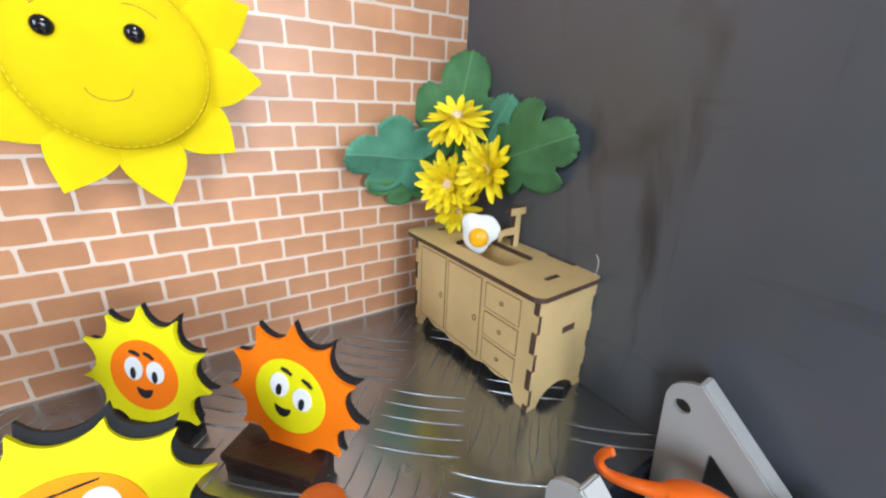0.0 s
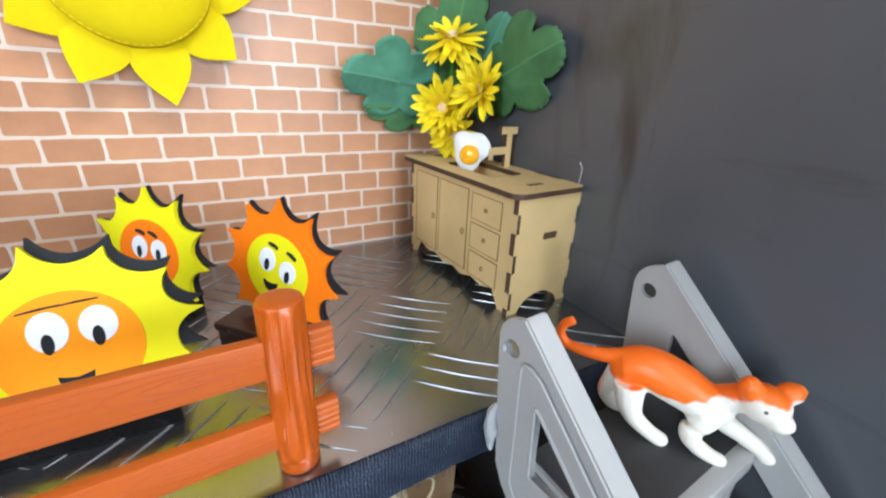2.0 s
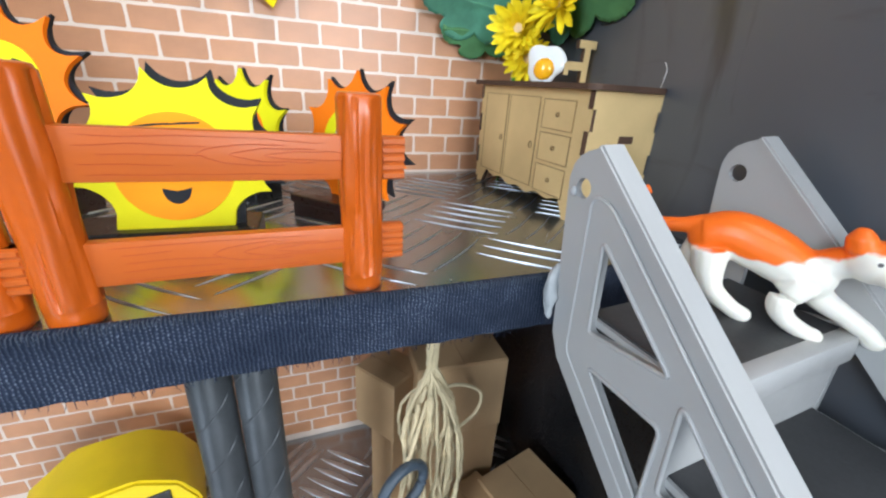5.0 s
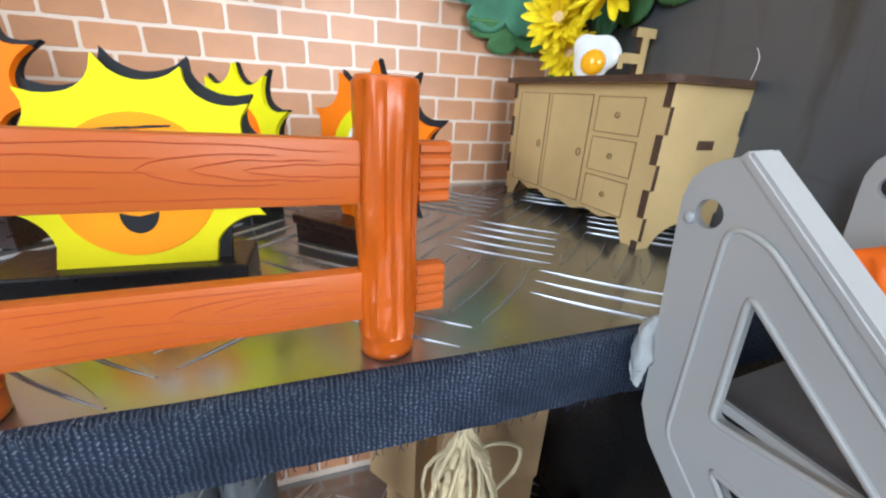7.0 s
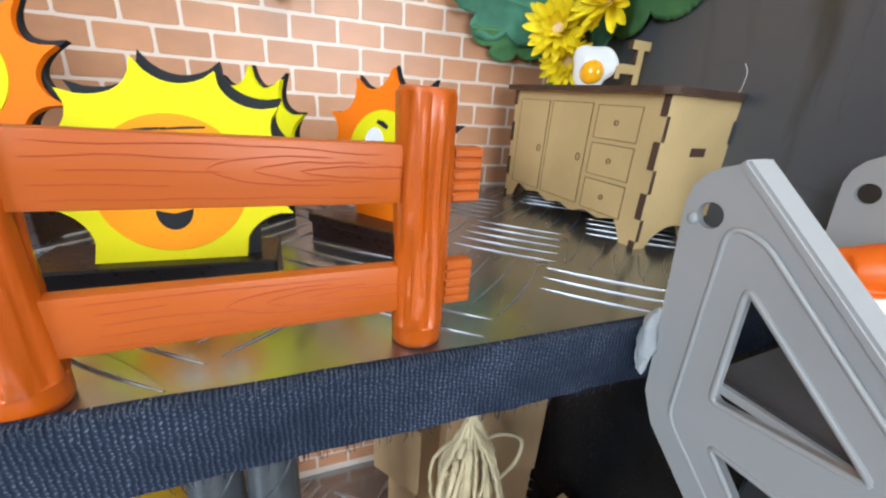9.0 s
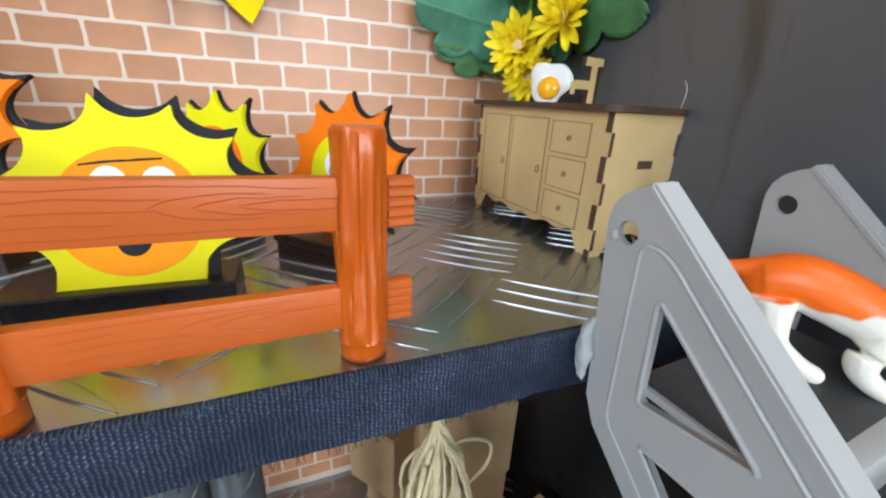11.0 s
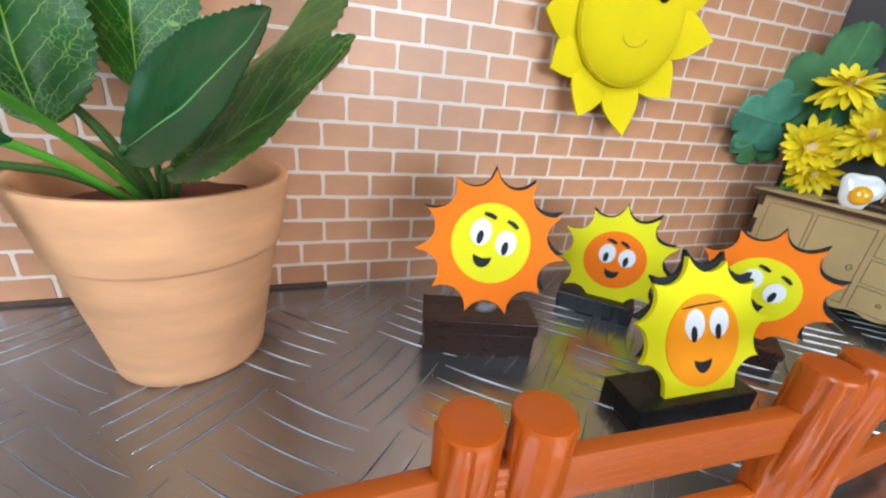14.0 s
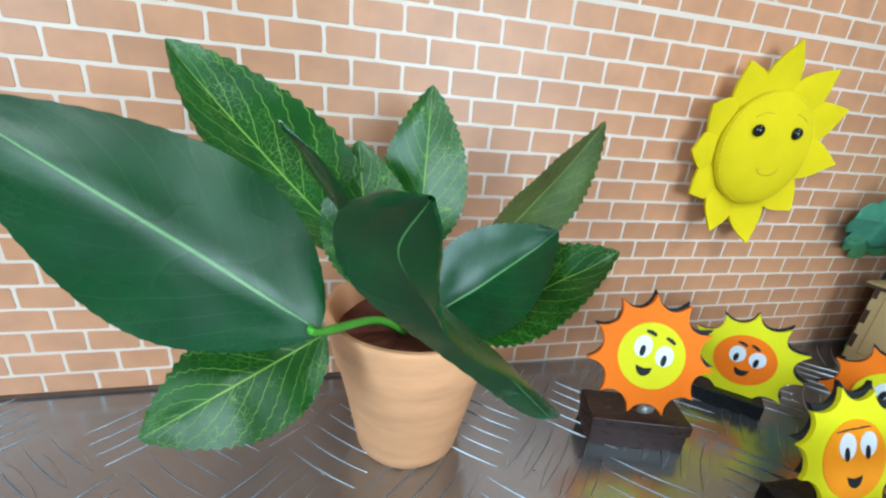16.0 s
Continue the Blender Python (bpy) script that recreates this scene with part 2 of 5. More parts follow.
def black_wall_material():
    """Matt black board with wiped streaks and scuffs."""
    m, nt, b = node_mat("black_board")
    vec = coords(nt)
    wide = noise_node(nt, vec, 7, 3.0)
    wipe = noise_node(nt, coords(nt, "Object", (1, 1.0, 0.28)), 22, 4.0, 0.6, 0.6)
    scuff = noise_node(nt, coords(nt, "Object", (1, 0.35, 1.4)), 30, 4.0, 0.65, 0.4)
    fine = noise_node(nt, vec, 900, 3.0, 0.7)
    col = mixrgb(nt, ramp(nt, wide, 0.3, 0.7), (0.056, 0.062, 0.074), (0.080, 0.088, 0.103))
    col = mixrgb(nt, ramp(nt, wipe, 0.60, 0.72), col, (0.028, 0.030, 0.036))
    col = mixrgb(nt, math_node(nt, "MULTIPLY", ramp(nt, scuff, 0.62, 0.75), 0.6), col, (0.020, 0.021, 0.025))
    col = mixrgb(nt, ramp(nt, fine, 0.76, 0.80), col, (0.16, 0.16, 0.17))
    nt.links.new(col, b.inputs["Base Color"])
    nt.links.new(math_node(nt, "MULTIPLY_ADD", wipe, -0.25, 0.56), b.inputs["Roughness"])
    b.inputs["IOR"].default_value = 1.75
    bump(nt, b, fine, 0.12, 0.0003)
    return m


BLACK_WALL = black_wall_material()
DENIM = denim_material()
LEAF_GREEN = leaf_material("plant_leaf", (0.015, 0.082, 0.006), (0.25, 0.42, 0.06), 0.31, 0.8, 0.011)
LEAF_DARK = leaf_material("plant_leaf_dark", (0.007, 0.058, 0.012), (0.15, 0.33, 0.10), 0.25, 0.08, 0.013)
LEAF_OLIVE = leaf_material("plant_leaf_olive", (0.075, 0.115, 0.022), (0.20, 0.26, 0.08), 0.5, 0.5)
CLOTH_LEAF = leaf_material("cloth_leaf", (0.080, 0.255, 0.165), (0.11, 0.32, 0.20), 0.75, 0.15, 0.012)
CLOTH_LEAF_DARK = leaf_material("cloth_leaf_dark", (0.066, 0.185, 0.068), (0.10, 0.26, 0.10), 0.75, 0.15, 0.012)
CAT_SKIN = toy_cat_material()

# ---- mesh helpers ----


def link_mesh(name, bm, mats):
    me = bpy.data.meshes.new(name)
    bm.normal_update()
    bm.to_mesh(me)
    bm.free()
    for m in (mats if isinstance(mats, (list, tuple)) else [mats]):
        me.materials.append(m)
    return new(name, me)


def smooth(ob, angle=40):
    me = ob.data
    me.polygons.foreach_set("use_smooth", [True] * len(me.polygons))
    me.set_sharp_from_angle(angle=radians(angle))
    return ob


def thing(name, at, label, category, group="", kind=""):
    ob = new(name)
    ob.empty_display_size = 0.01
    ob.matrix_basis = Matrix.Translation(at)
    return tagged(ob, label, category, group, kind)


def attach(ob, parent):
    """Hang ob under parent without moving it; parts keep the world's coordinates."""
    ob.parent = parent
    ob.matrix_parent_inverse = parent.matrix_basis.inverted() if parent.parent is None else Matrix.Identity(4)
    return ob


def part(name, bm, mats, parent, label="", soft=None):
    ob = link_mesh(name, bm, mats)
    if soft:
        smooth(ob, soft)
    if parent is not None:
        attach(ob, parent)
    if label:
        tagged(ob, label)
    return ob


def box(bm, lo, hi, m=None, bevel=0.0, mat=0):
    """A box between two corners, turned by m, its edges rounded by bevel."""
    verts = [bm.verts.new((x, y, z)) for x in (lo[0], hi[0]) for y in (lo[1], hi[1]) for z in (lo[2], hi[2])]
    faces = [bm.faces.new([verts[i] for i in f]) for f in ((0, 1, 3, 2), (4, 6, 7, 5), (0, 4, 5, 1), (2, 3, 7, 6), (0, 2, 6, 4), (1, 5, 7, 3))]
    for f in faces:
        f.material_index = mat
    if bevel:
        edges = list({e for f in faces for e in f.edges})
        out = bmesh.ops.bevel(bm, geom=edges, offset=bevel, segments=2, affect="EDGES", profile=0.5)
        verts = list({v for f in out["faces"] for v in f.verts} | {v for v in verts if v.is_valid})
    if m is not None:
        for v in verts:
            v.co = m @ v.co
    return bm


def prism(bm, outline, depth, m=None, edge_mat=0, face_mat=0):
    """Extrudes a flat outline (x, y) from z = 0 to depth, then places it by m."""
    m = m or Matrix.Identity(4)
    low = [bm.verts.new(m @ Vector((x, y, 0))) for x, y in outline]
    top = [bm.verts.new(m @ Vector((x, y, depth))) for x, y in outline]
    bm.faces.new(list(reversed(low))).material_index = face_mat
    bm.faces.new(top).material_index = face_mat
    n = len(outline)
    for i in range(n):
        f = bm.faces.new([low[i], low[(i + 1) % n], top[(i + 1) % n], top[i]])
        f.material_index = edge_mat
    return bm


def ring_prism(bm, outer, inner, depth, m=None, edge_mat=0, face_mat=0):
    """A flat plate with one hole; outer and inner have the same number of points."""
    m = m or Matrix.Identity(4)
    loops = [[bm.verts.new(m @ Vector((x, y, z))) for x, y in pts] for z in (0, depth) for pts in (outer, inner)]
    n = len(outer)
    for i in range(n):
        j = (i + 1) % n
        for a, b, k in ((loops[1], loops[0], face_mat), (loops[2], loops[3], face_mat), (loops[0], loops[2], edge_mat), (loops[3], loops[1], edge_mat)):
            bm.faces.new([a[i], a[j], b[j], b[i]]).material_index = k
    return bm


def tube(bm, points, radii, sides=10, mat=0, caps=True):
    """A round tube through points; radii is one number or one for each point."""
    pts = [Vector(p) for p in points]
    rad = radii if isinstance(radii, (list, tuple)) else [radii] * len(pts)
    rings, up = [], Vector((0.3, 0.2, 1)).normalized()
    for i, p in enumerate(pts):
        d = (pts[min(i + 1, len(pts) - 1)] - pts[max(i - 1, 0)]).normalized()
        side = d.cross(up)
        if side.length < 0.05:
            side = d.cross(Vector((1, 0, 0)))
        side.normalize()
        over = side.cross(d)
        rings.append([bm.verts.new(p + rad[i] * (math.cos(a) * side + math.sin(a) * over)) for a in (2 * math.pi * k / sides for k in range(sides))])
    for a, b in zip(rings, rings[1:]):
        for k in range(sides):
            bm.faces.new([a[k], a[(k + 1) % sides], b[(k + 1) % sides], b[k]]).material_index = mat
    if caps:
        bm.faces.new(list(reversed(rings[0]))).material_index = mat
        bm.faces.new(rings[-1]).material_index = mat
    return bm


def curve_points(points, n=8):
    """A smooth run of points through the given ones."""
    p = [Vector(q) for q in points]
    p = [2 * p[0] - p[1], *p, 2 * p[-1] - p[-2]]
    out = []
    for i in range(1, len(p) - 2):
        a, b, c, d = p[i - 1:i + 3]
        for k in range(n):
            t = k / n
            out.append(0.5 * (2 * b + (c - a) * t + (2 * a - 5 * b + 4 * c - d) * t * t + (3 * b - a - 3 * c + d) * t ** 3))
    return out + [p[-2]]


def lathe(bm, profile, centre, sides=48, mat=0, wobble=0.0):
    rings = []
    for r, z in profile:
        ring = []
        for k in range(sides):
            a = 2 * math.pi * k / sides
            rr = r * (1 + wobble * noise.noise((math.cos(a) * 2, math.sin(a) * 2, z * 60)))
            ring.append(bm.verts.new((centre[0] + rr * math.cos(a), centre[1] + rr * math.sin(a), centre[2] + z)))
        rings.append(ring)
    for a, b in zip(rings, rings[1:]):
        for k in range(sides):
            bm.faces.new([a[k], a[(k + 1) % sides], b[(k + 1) % sides], b[k]]).material_index = mat
    bm.faces.new(list(reversed(rings[0]))).material_index = mat
    bm.faces.new(rings[-1]).material_index = mat
    return bm


def ball(bm, centre, radii, m=None, seg=20, mat=0):
    rot = m or Matrix.Identity(4)
    out = bmesh.ops.create_uvsphere(bm, u_segments=seg, v_segments=max(8, seg // 2), radius=1, matrix=Matrix.Translation(centre) @ rot @ Matrix.Diagonal((*radii, 1)))
    for f in {f for v in out["verts"] for f in v.link_faces}:
        f.material_index = mat
    return bm


def circle(r, n=28, cx=0.0, cy=0.0, ry=None, turn=0.0):
    ry = r if ry is None else ry
    c, s = math.cos(turn), math.sin(turn)
    pts = [(r * math.cos(2 * math.pi * k / n), ry * math.sin(2 * math.pi * k / n)) for k in range(n)]
    return [(cx + c * x - s * y, cy + s * x + c * y) for x, y in pts]


# ---- the large structure ----
SHELF_FRONT, LOW, LEFT, EAST = -0.199, -0.266, -0.86, 0.0032
ROW, BRICK_W, JOINT = 0.0145, 0.0275, 0.0019
FIRST_LINE = 0.0155

wall = part("wall_north", box(bmesh.new(), (LEFT, 0.0, LOW - 0.02), (EAST, 0.012, 0.42)), MORTAR, None)
tagged(wall, "terracotta brick-patterned glossy paper on the back wall", "wall", kind="structure")
wall_e = part("wall_east", box(bmesh.new(), (EAST, -0.46, LOW - 0.02), (EAST + 0.012, 0.012, 0.42)), BLACK_WALL, None)
tagged(wall_e, "matt black board side wall with grey scuffs and smears", "wall", kind="structure")
# added black sheet: the deep shade under the shelf, put in as a panel
shade_panel = part("shade_panel_lower", box(bmesh.new(), (EAST - 0.004, SHELF_FRONT - 0.004, LOW), (EAST - 0.0004, -0.0006, -0.0194)), BLACK_BLOCK, None)
tagged(shade_panel, "glossy deep black sheet added for the shade on the lower storey's side wall", "wall panel", kind="structure")
floor = part("floor", box(bmesh.new(), (LEFT, SHELF_FRONT, -0.019), (EAST - 0.0005, -0.0005, 0.0)), [PLATE], None)
tagged(floor, "grey aluminium tread plate shelf with raised five-bar pattern", "floor", kind="structure")
low_floor = part("floor_lower", box(bmesh.new(), (LEFT, -0.95, LOW - 0.012), (EAST - 0.0005, -0.0005, LOW)), PLATE, None)
tagged(low_floor, "grey tread plate floor of the lower storey", "floor", kind="structure")


def bar_mesh(name, length, half, high):
    """One raised bar of the tread plate: a long lens with a rounded ridge."""
    bm = bmesh.new()
    n, rows = 8, []
    for i in range(n + 1):
        u = i / n
        w = half * max(0.06, math.sin(math.pi * u)) ** 0.75
        h = high * max(0.05, math.sin(math.pi * u)) ** 0.5
        x, bow = (u - 0.5) * length, 0.0006 * (4 * u * (1 - u))
        rows.append([bm.verts.new((x, bow + y, z)) for y, z in ((-w, 0), (-0.90 * w, 0.8 * h), (-0.78 * w, h), (0.78 * w, h), (0.90 * w, 0.8 * h), (w, 0))])
    for a, b in zip(rows, rows[1:]):
        for k in range(5):
            bm.faces.new([a[k], b[k], b[k + 1], a[k + 1]]).material_index = 0 if k in (0, 4) else 1
    me = bpy.data.meshes.new(name)
    bm.normal_update()
    bm.to_mesh(me)
    bm.free()
    me.materials.append(BAR)
    me.materials.append(PLATE)
    return me


def bar_places(x0, x1, y0, y1, margin):
    """Five bars to a group, the groups leaning left and right by turns, on a grid that is a little longer than wide."""
    wide, deep, turn = 0.0770, 0.0665, radians(1.0)
    for i in range(-16, 5):
        for j in range(-9, 9):
            for half, lean in ((0.0, 41.0), (0.5, -41.0)):
                gx, gy = 0.0153 + wide * (i + half), -0.0172 + deep * (j + half)
                c = Vector((gx * math.cos(turn) - gy * math.sin(turn), gx * math.sin(turn) + gy * math.cos(turn)))
                a = radians(lean) + turn
                over = Vector((-math.sin(a), math.cos(a)))
                for k in range(-2, 3):
                    p = c + over * (k * 0.0103)
                    if x0 + margin < p.x < x1 - margin and y0 + margin < p.y < y1 - margin:
                        yield p, a


# ---- sun figures ----


def sun_outline(tip, valley, n, turn, squash=1.0, flat=None, wild=0.0):
    """A ring of sharp points with scalloped hollows between them."""
    pts, rnd = [], random.Random(int(turn * 100) + n)
    tips = [tip * (1 + wild * (rnd.random() - 0.5)) for _ in range(n)]
    steps = 10
    for i in range(n):
        r0, r1 = tips[i], tips[(i + 1) % n]
        for k in range(steps):
            u = k / steps
            hollow = 1 - math.sqrt(max(0.0, 1 - (abs(2 * u - 1) * 0.985) ** 2))
            r = valley + ((r0 * (1 - u) + r1 * u) - valley) * min(1.0, hollow * 1.2)
            a = turn + 2 * math.pi * (i + u) / n
            x, y = r * math.sin(a) * squash, r * math.cos(a)
            if flat is not None:
                y = flat if math.cos(a) < -0.81 else max(y, flat)
            pts.append((x, y))
    return list(reversed(pts))


def half_moon(w, h, cx, cy, turn=0.0):
    """A smiling open mouth: straight lip above, round below."""
    pts = [(w * math.cos(math.pi + math.pi * k / 12), h * math.sin(math.pi + math.pi * k / 12)) for k in range(13)]
    pts += [(w * 0.5, -h * 0.12), (0, -h * 0.2), (-w * 0.5, -h * 0.12)]
    c, s = math.cos(turn), math.sin(turn)
    return [(cx + c * x - s * y, cy + s * x + c * y) for x, y in pts]


def sun_figure(centre, yaw, lean, tip, valley, turn, front, face, face_r, base, label, squash=1.0, flat=None, back_shift=(0.0012, 0.0016), face_at=(0, 0), look_=None):
    """A foam sun with a face, glued upright on a small block."""
    at = pose(*centre, 90 - lean, 0, yaw)
    ob = thing("sun_figure", (base["at"][0], base["at"][1], 0), label, "sun figure", "foam suns on the shelf")
    out = sun_outline(tip, valley, 11, turn, squash, flat, 0.1)
    back = [(x * 1.01 + back_shift[0], y * 1.01 + back_shift[1]) for x, y in sun_outline(tip, valley * 0.985, 11, turn - 0.03, squash, None if flat is None else flat - back_shift[1], 0.1)]
    part("backing", prism(bmesh.new(), back, 0.0022, at @ pose(0, 0, -0.0046)), BLACK_FOAM, ob, "black foam backing")
    sun = part("sun", prism(bmesh.new(), out, 0.0022, at @ pose(0, 0, -0.0022)), front, ob, "")
    fx, fy = face_at
    part("face", prism(bmesh.new(), circle(face_r, 48, fx, fy), 0.0005, at @ pose(0, 0, -0.0001)), face, sun)
    rr = face_r
    for (qx, qy), (bx, by), tall, tilt in zip(look_["eyes"], look_["brows"], (1.06, 1.0), look_.get("frown", (-0.25, -0.45))):
        ex, ey = fx + qx * rr, fy + qy * rr
        eye = part("eye", prism(bmesh.new(), circle(0.265 * rr, 28, ex, ey, 0.315 * rr * tall, look_["tilt"]), 0.0004, at @ pose(0, 0, 0.0003)), WHITE_FOAM, sun, "white foam eye")
        part("pupil", prism(bmesh.new(), circle(0.085 * rr, 18, ex - 0.02 * rr, ey + look_.get("gaze", -0.13) * rr, 0.175 * rr, look_["tilt"]), 0.0002, at @ pose(0, 0, 0.0006)), BLACK_FOAM, sun, "black foam pupil")
        bl, bt = look_.get("brow", (0.17, 1.0))
        bx, by, t = fx + bx * rr, fy + by * rr, tilt + look_["tilt"] * 0.5
        brow = [(bx + math.cos(t) * x - math.sin(t) * y, by + math.sin(t) * x + math.cos(t) * y) for x, y in ((-bl * rr, -0.05 * bt * rr), (0.9 * bl * rr, -0.06 * bt * rr), (bl * rr, 0.03 * bt * rr), (0, 0.07 * bt * rr), (-0.95 * bl * rr, 0.03 * bt * rr))]
        part("eyebrow", prism(bmesh.new(), brow, 0.0003, at @ pose(0, 0, 0.0003)), BLACK_FOAM, sun, "black foam eyebrow")
    mx, my = look_["mouth"]
    part("mouth", prism(bmesh.new(), half_moon(0.24 * rr, 0.30 * rr, fx + mx * rr, fy + (my + 0.12) * rr, look_["tilt"] * 0.6), 0.0003, at @ pose(0, 0, 0.0003)), BLACK_FOAM, sun, "black foam smiling mouth")
    b = pose(base["at"][0], base["at"][1], 0, 0, 0, base["yaw"])
    w, d, h = base["size"]
    if base.get("two"):
        part("base", box(bmesh.new(), (-w / 2 + 0.001, -d / 2 + 0.001, 0), (w / 2 - 0.001, d / 2 - 0.001, h * 0.62), b, 0.0006), base["mat"], ob, "dark stained wooden block")
        part("base_top", box(bmesh.new(), (-w / 2, -d / 2, h * 0.62), (w / 2, d / 2, h), b, 0.0008), base["mat"], ob, "dark stained wooden block")
    else:
        part("base", box(bmesh.new(), (-w / 2, -d / 2, 0), (w / 2, d / 2, h), b, 0.0008), base["mat"], ob, "black painted block")
    if flat is not None:
        return ob
    bm = bmesh.new()
    ball(bm, at @ Vector((0, -tip * 0.86, -0.001)), (0.0062, 0.003, 0.003))
    for v in bm.verts:
        v.co += 0.0012 * noise.noise_vector(v.co * 500)
        v.co.z = max(v.co.z, h - 0.0005)
    part("glue", bm, GLUE, ob, "clear hot glue", 60)
    return ob


TILTED = dict(eyes=((-0.27, 0.27), (0.37, 0.02)), brows=((-0.05, 0.69), (0.53, 0.50)), mouth=(-0.20, -0.44), tilt=-0.22)
STRAIGHT = dict(eyes=((-0.27, 0.18), (0.37, 0.14)), brows=((-0.20, 0.63), (0.22, 0.60)), mouth=(0.0, -0.48), tilt=-0.06)
DROWSY = dict(eyes=((-0.26, 0.36), (0.40, 0.37)), brows=((-0.33, 0.75), (0.18, 0.79)), mouth=(0.0, -0.52), tilt=0.04, brow=(0.29, 0.32), frown=(0.10, 0.06), gaze=-0.2)
sun_figure((-0.3095, -0.0748, 0.0566), -15.5, 20, 0.0372, 0.0285, 0.02, ORANGE_FOAM, YELLOW_FOAM, 0.0198,
           dict(at=(-0.3120, -0.0768), yaw=-16, size=(0.0585, 0.0255, 0.0205), mat=DARK_WOOD, two=True),
           "orange foam sun with yellow smiling face on a dark wooden block", look_=TILTED)
sun_figure((-0.1615, -0.1118, 0.0382), -51, 6, 0.0350, 0.0268, 0.05, ORANGE_FOAM, YELLOW_FOAM, 0.0182,
           dict(at=(-0.1690, -0.1118), yaw=-47, size=(0.047, 0.020, 0.0115), mat=DARK_WOOD, two=True),
           "orange foam sun with yellow smiling face, turned sideways by the cabinet", back_shift=(0.0014, 0.0012), look_=TILTED)
sun_figure((-0.2165, -0.0615, 0.0365), -42, 8, 0.0345, 0.0262, 0.0, YELLOW_FOAM, ORANGE_FOAM, 0.0180,
           dict(at=(-0.2205, -0.0585), yaw=-42, size=(0.046, 0.020, 0.0115), mat=BLACK_BLOCK),
           "yellow foam sun with orange smiling face at the brick wall", back_shift=(0.0012, 0.0012), look_=STRAIGHT)
sun_figure((-0.2312, -0.1365, 0.0370), -2, 20, 0.0325, 0.0258, 0.33, YELLOW_FOAM, AMBER_FOAM, 0.0208,
           dict(at=(-0.2365, -0.1395), yaw=-2, size=(0.066, 0.023, 0.0108), mat=BLACK_BLOCK),
           "yellow foam sun with amber face standing behind the fence", squash=1.19, flat=-0.0285, back_shift=(0.0024, 0.0036), face_at=(-0.0005, -0.0042), look_=DROWSY)

# ---- toy fence ----


def fence_panel(left=1.0, right=1.0):
    """Two log posts and two grained rails whose ends stick out past the posts; left and right stretch the heights at the two ends."""
    ob = thing("toy_fence", (0, 0, 0), "orange-brown plastic toy fence with log posts and two rails", "fence", "fence panels along the shelf edge")
    for px in (0.0, 0.081):
        bm = bmesh.new()
        sides, prof = 56, [(0.0060, 0.0), (0.0066, 0.0006), (0.0067, 0.0055), (0.0069, 0.0065), (0.0069, 0.02), (0.0068, 0.035), (0.0068, 0.05), (0.0068, 0.0655), (0.0064, 0.0668), (0.0052, 0.0671), (0.002, 0.0672)]
        prof = [(a[0] + (b[0] - a[0]) * t / 3, a[1] + (b[1] - a[1]) * t / 3) for a, b in zip(prof, prof[1:]) for t in range(3)] + [prof[-1]]
        lathe(bm, prof, (px, 0, 0), sides)
        for v in bm.verts:
            dx, dy = v.co.x - px, v.co.y
            if 0.0062 < v.co.z < 0.0655:
                a = math.atan2(dy, dx)
                n = noise.noise((math.cos(a) * 3.2 + px * 90, math.sin(a) * 3.2, v.co.z * 26))
                g = max(0.0, math.sin(a * 7 + 4.0 * n + v.co.z * 30)) ** 2
                h = max(0.0, noise.noise((math.cos(a) * 4.5, math.sin(a) * 4.5 + px * 50, v.co.z * 75)))
                k = 1 - 0.11 * g + 0.05 * n + 0.11 * h
                v.co.x, v.co.y = px + dx * k, dy * k
        part("post", bm, ORANGE_PLASTIC, ob, soft=50)
    rnd = random.Random(5)
    for z0, z1 in ((0.0105, 0.0235), (0.0400, 0.0540)):
        bm = bmesh.new()
        box(bm, (-0.0135, -0.0021, z0), (0.0945, 0.0021, z1), None, 0.0005)
        rail = part("rail", bm, RAIL_PLASTIC, ob, "grained plastic rail", 40)
        bm = bmesh.new()
        for side in (-1, 1):
            y = side * 0.00204
            for k in range(5):
                z = z0 + (z1 - z0) * (k + 0.75) / 5.5
                x_a, x_b = (0.008 + 0.006 * rnd.random(), 0.026 + 0.018 * rnd.random()) if k in (1, 2, 3) else (0.009, 0.074 - 0.012 * rnd.random())
                run = [(x, y, z + 0.0008 * noise.noise((x * 70, k * 3.1 + side, z0 * 50))) for x in np.linspace(x_a, x_b, 12)]
                tube(bm, run, [0.00004] + [0.00017] * 10 + [0.00004], 5)
            mid = (z0 + z1) / 2 + 0.0006
            for start, tall in ((0.036, 0.0043), (0.044, 0.0030), (0.053, 0.0019)):
                for up in (1, -1):
                    run = [(start + 0.024 * t, y, mid + up * tall * math.sqrt(t) * (1 - 0.35 * t * t) + 0.0004 * noise.noise((t * 4, start * 90, up))) for t in np.linspace(0.0, 1.0, 12)]
                    tube(bm, run, [0.00010] + [0.00019] * 10 + [0.00003], 5)
        tagged(part("grain", bm, GROOVE_PLASTIC, rail, "moulded wood grain lines"), kind="stuff")
        for xa, xb in ((-0.0140, -0.0068), (0.0878, 0.0950)):
            outline = []
            for k in range(21):
                z = z0 + (z1 - z0) * k / 20
                outline.append((0.0027 - 0.0007 * abs(math.cos(math.pi * 5 * k / 20)) ** 3 * (1 if k % 4 == 2 else 0) - (0.0009 if k % 4 == 0 else 0), z))
            outline = outline + [(-y, z) for y, z in reversed(outline)]
            part("rail_end", prism(bmesh.new(), outline, xb - xa, pose(xa, 0, 0, 90, 0, 90)), RAIL_PLASTIC, rail, "ridged rail end")
    for piece in ob.children_recursive:
        for v in piece.data.vertices:
            v.co.z *= left + (right - left) * min(1.0, max(0.0, v.co.x / 0.081))
    return ob


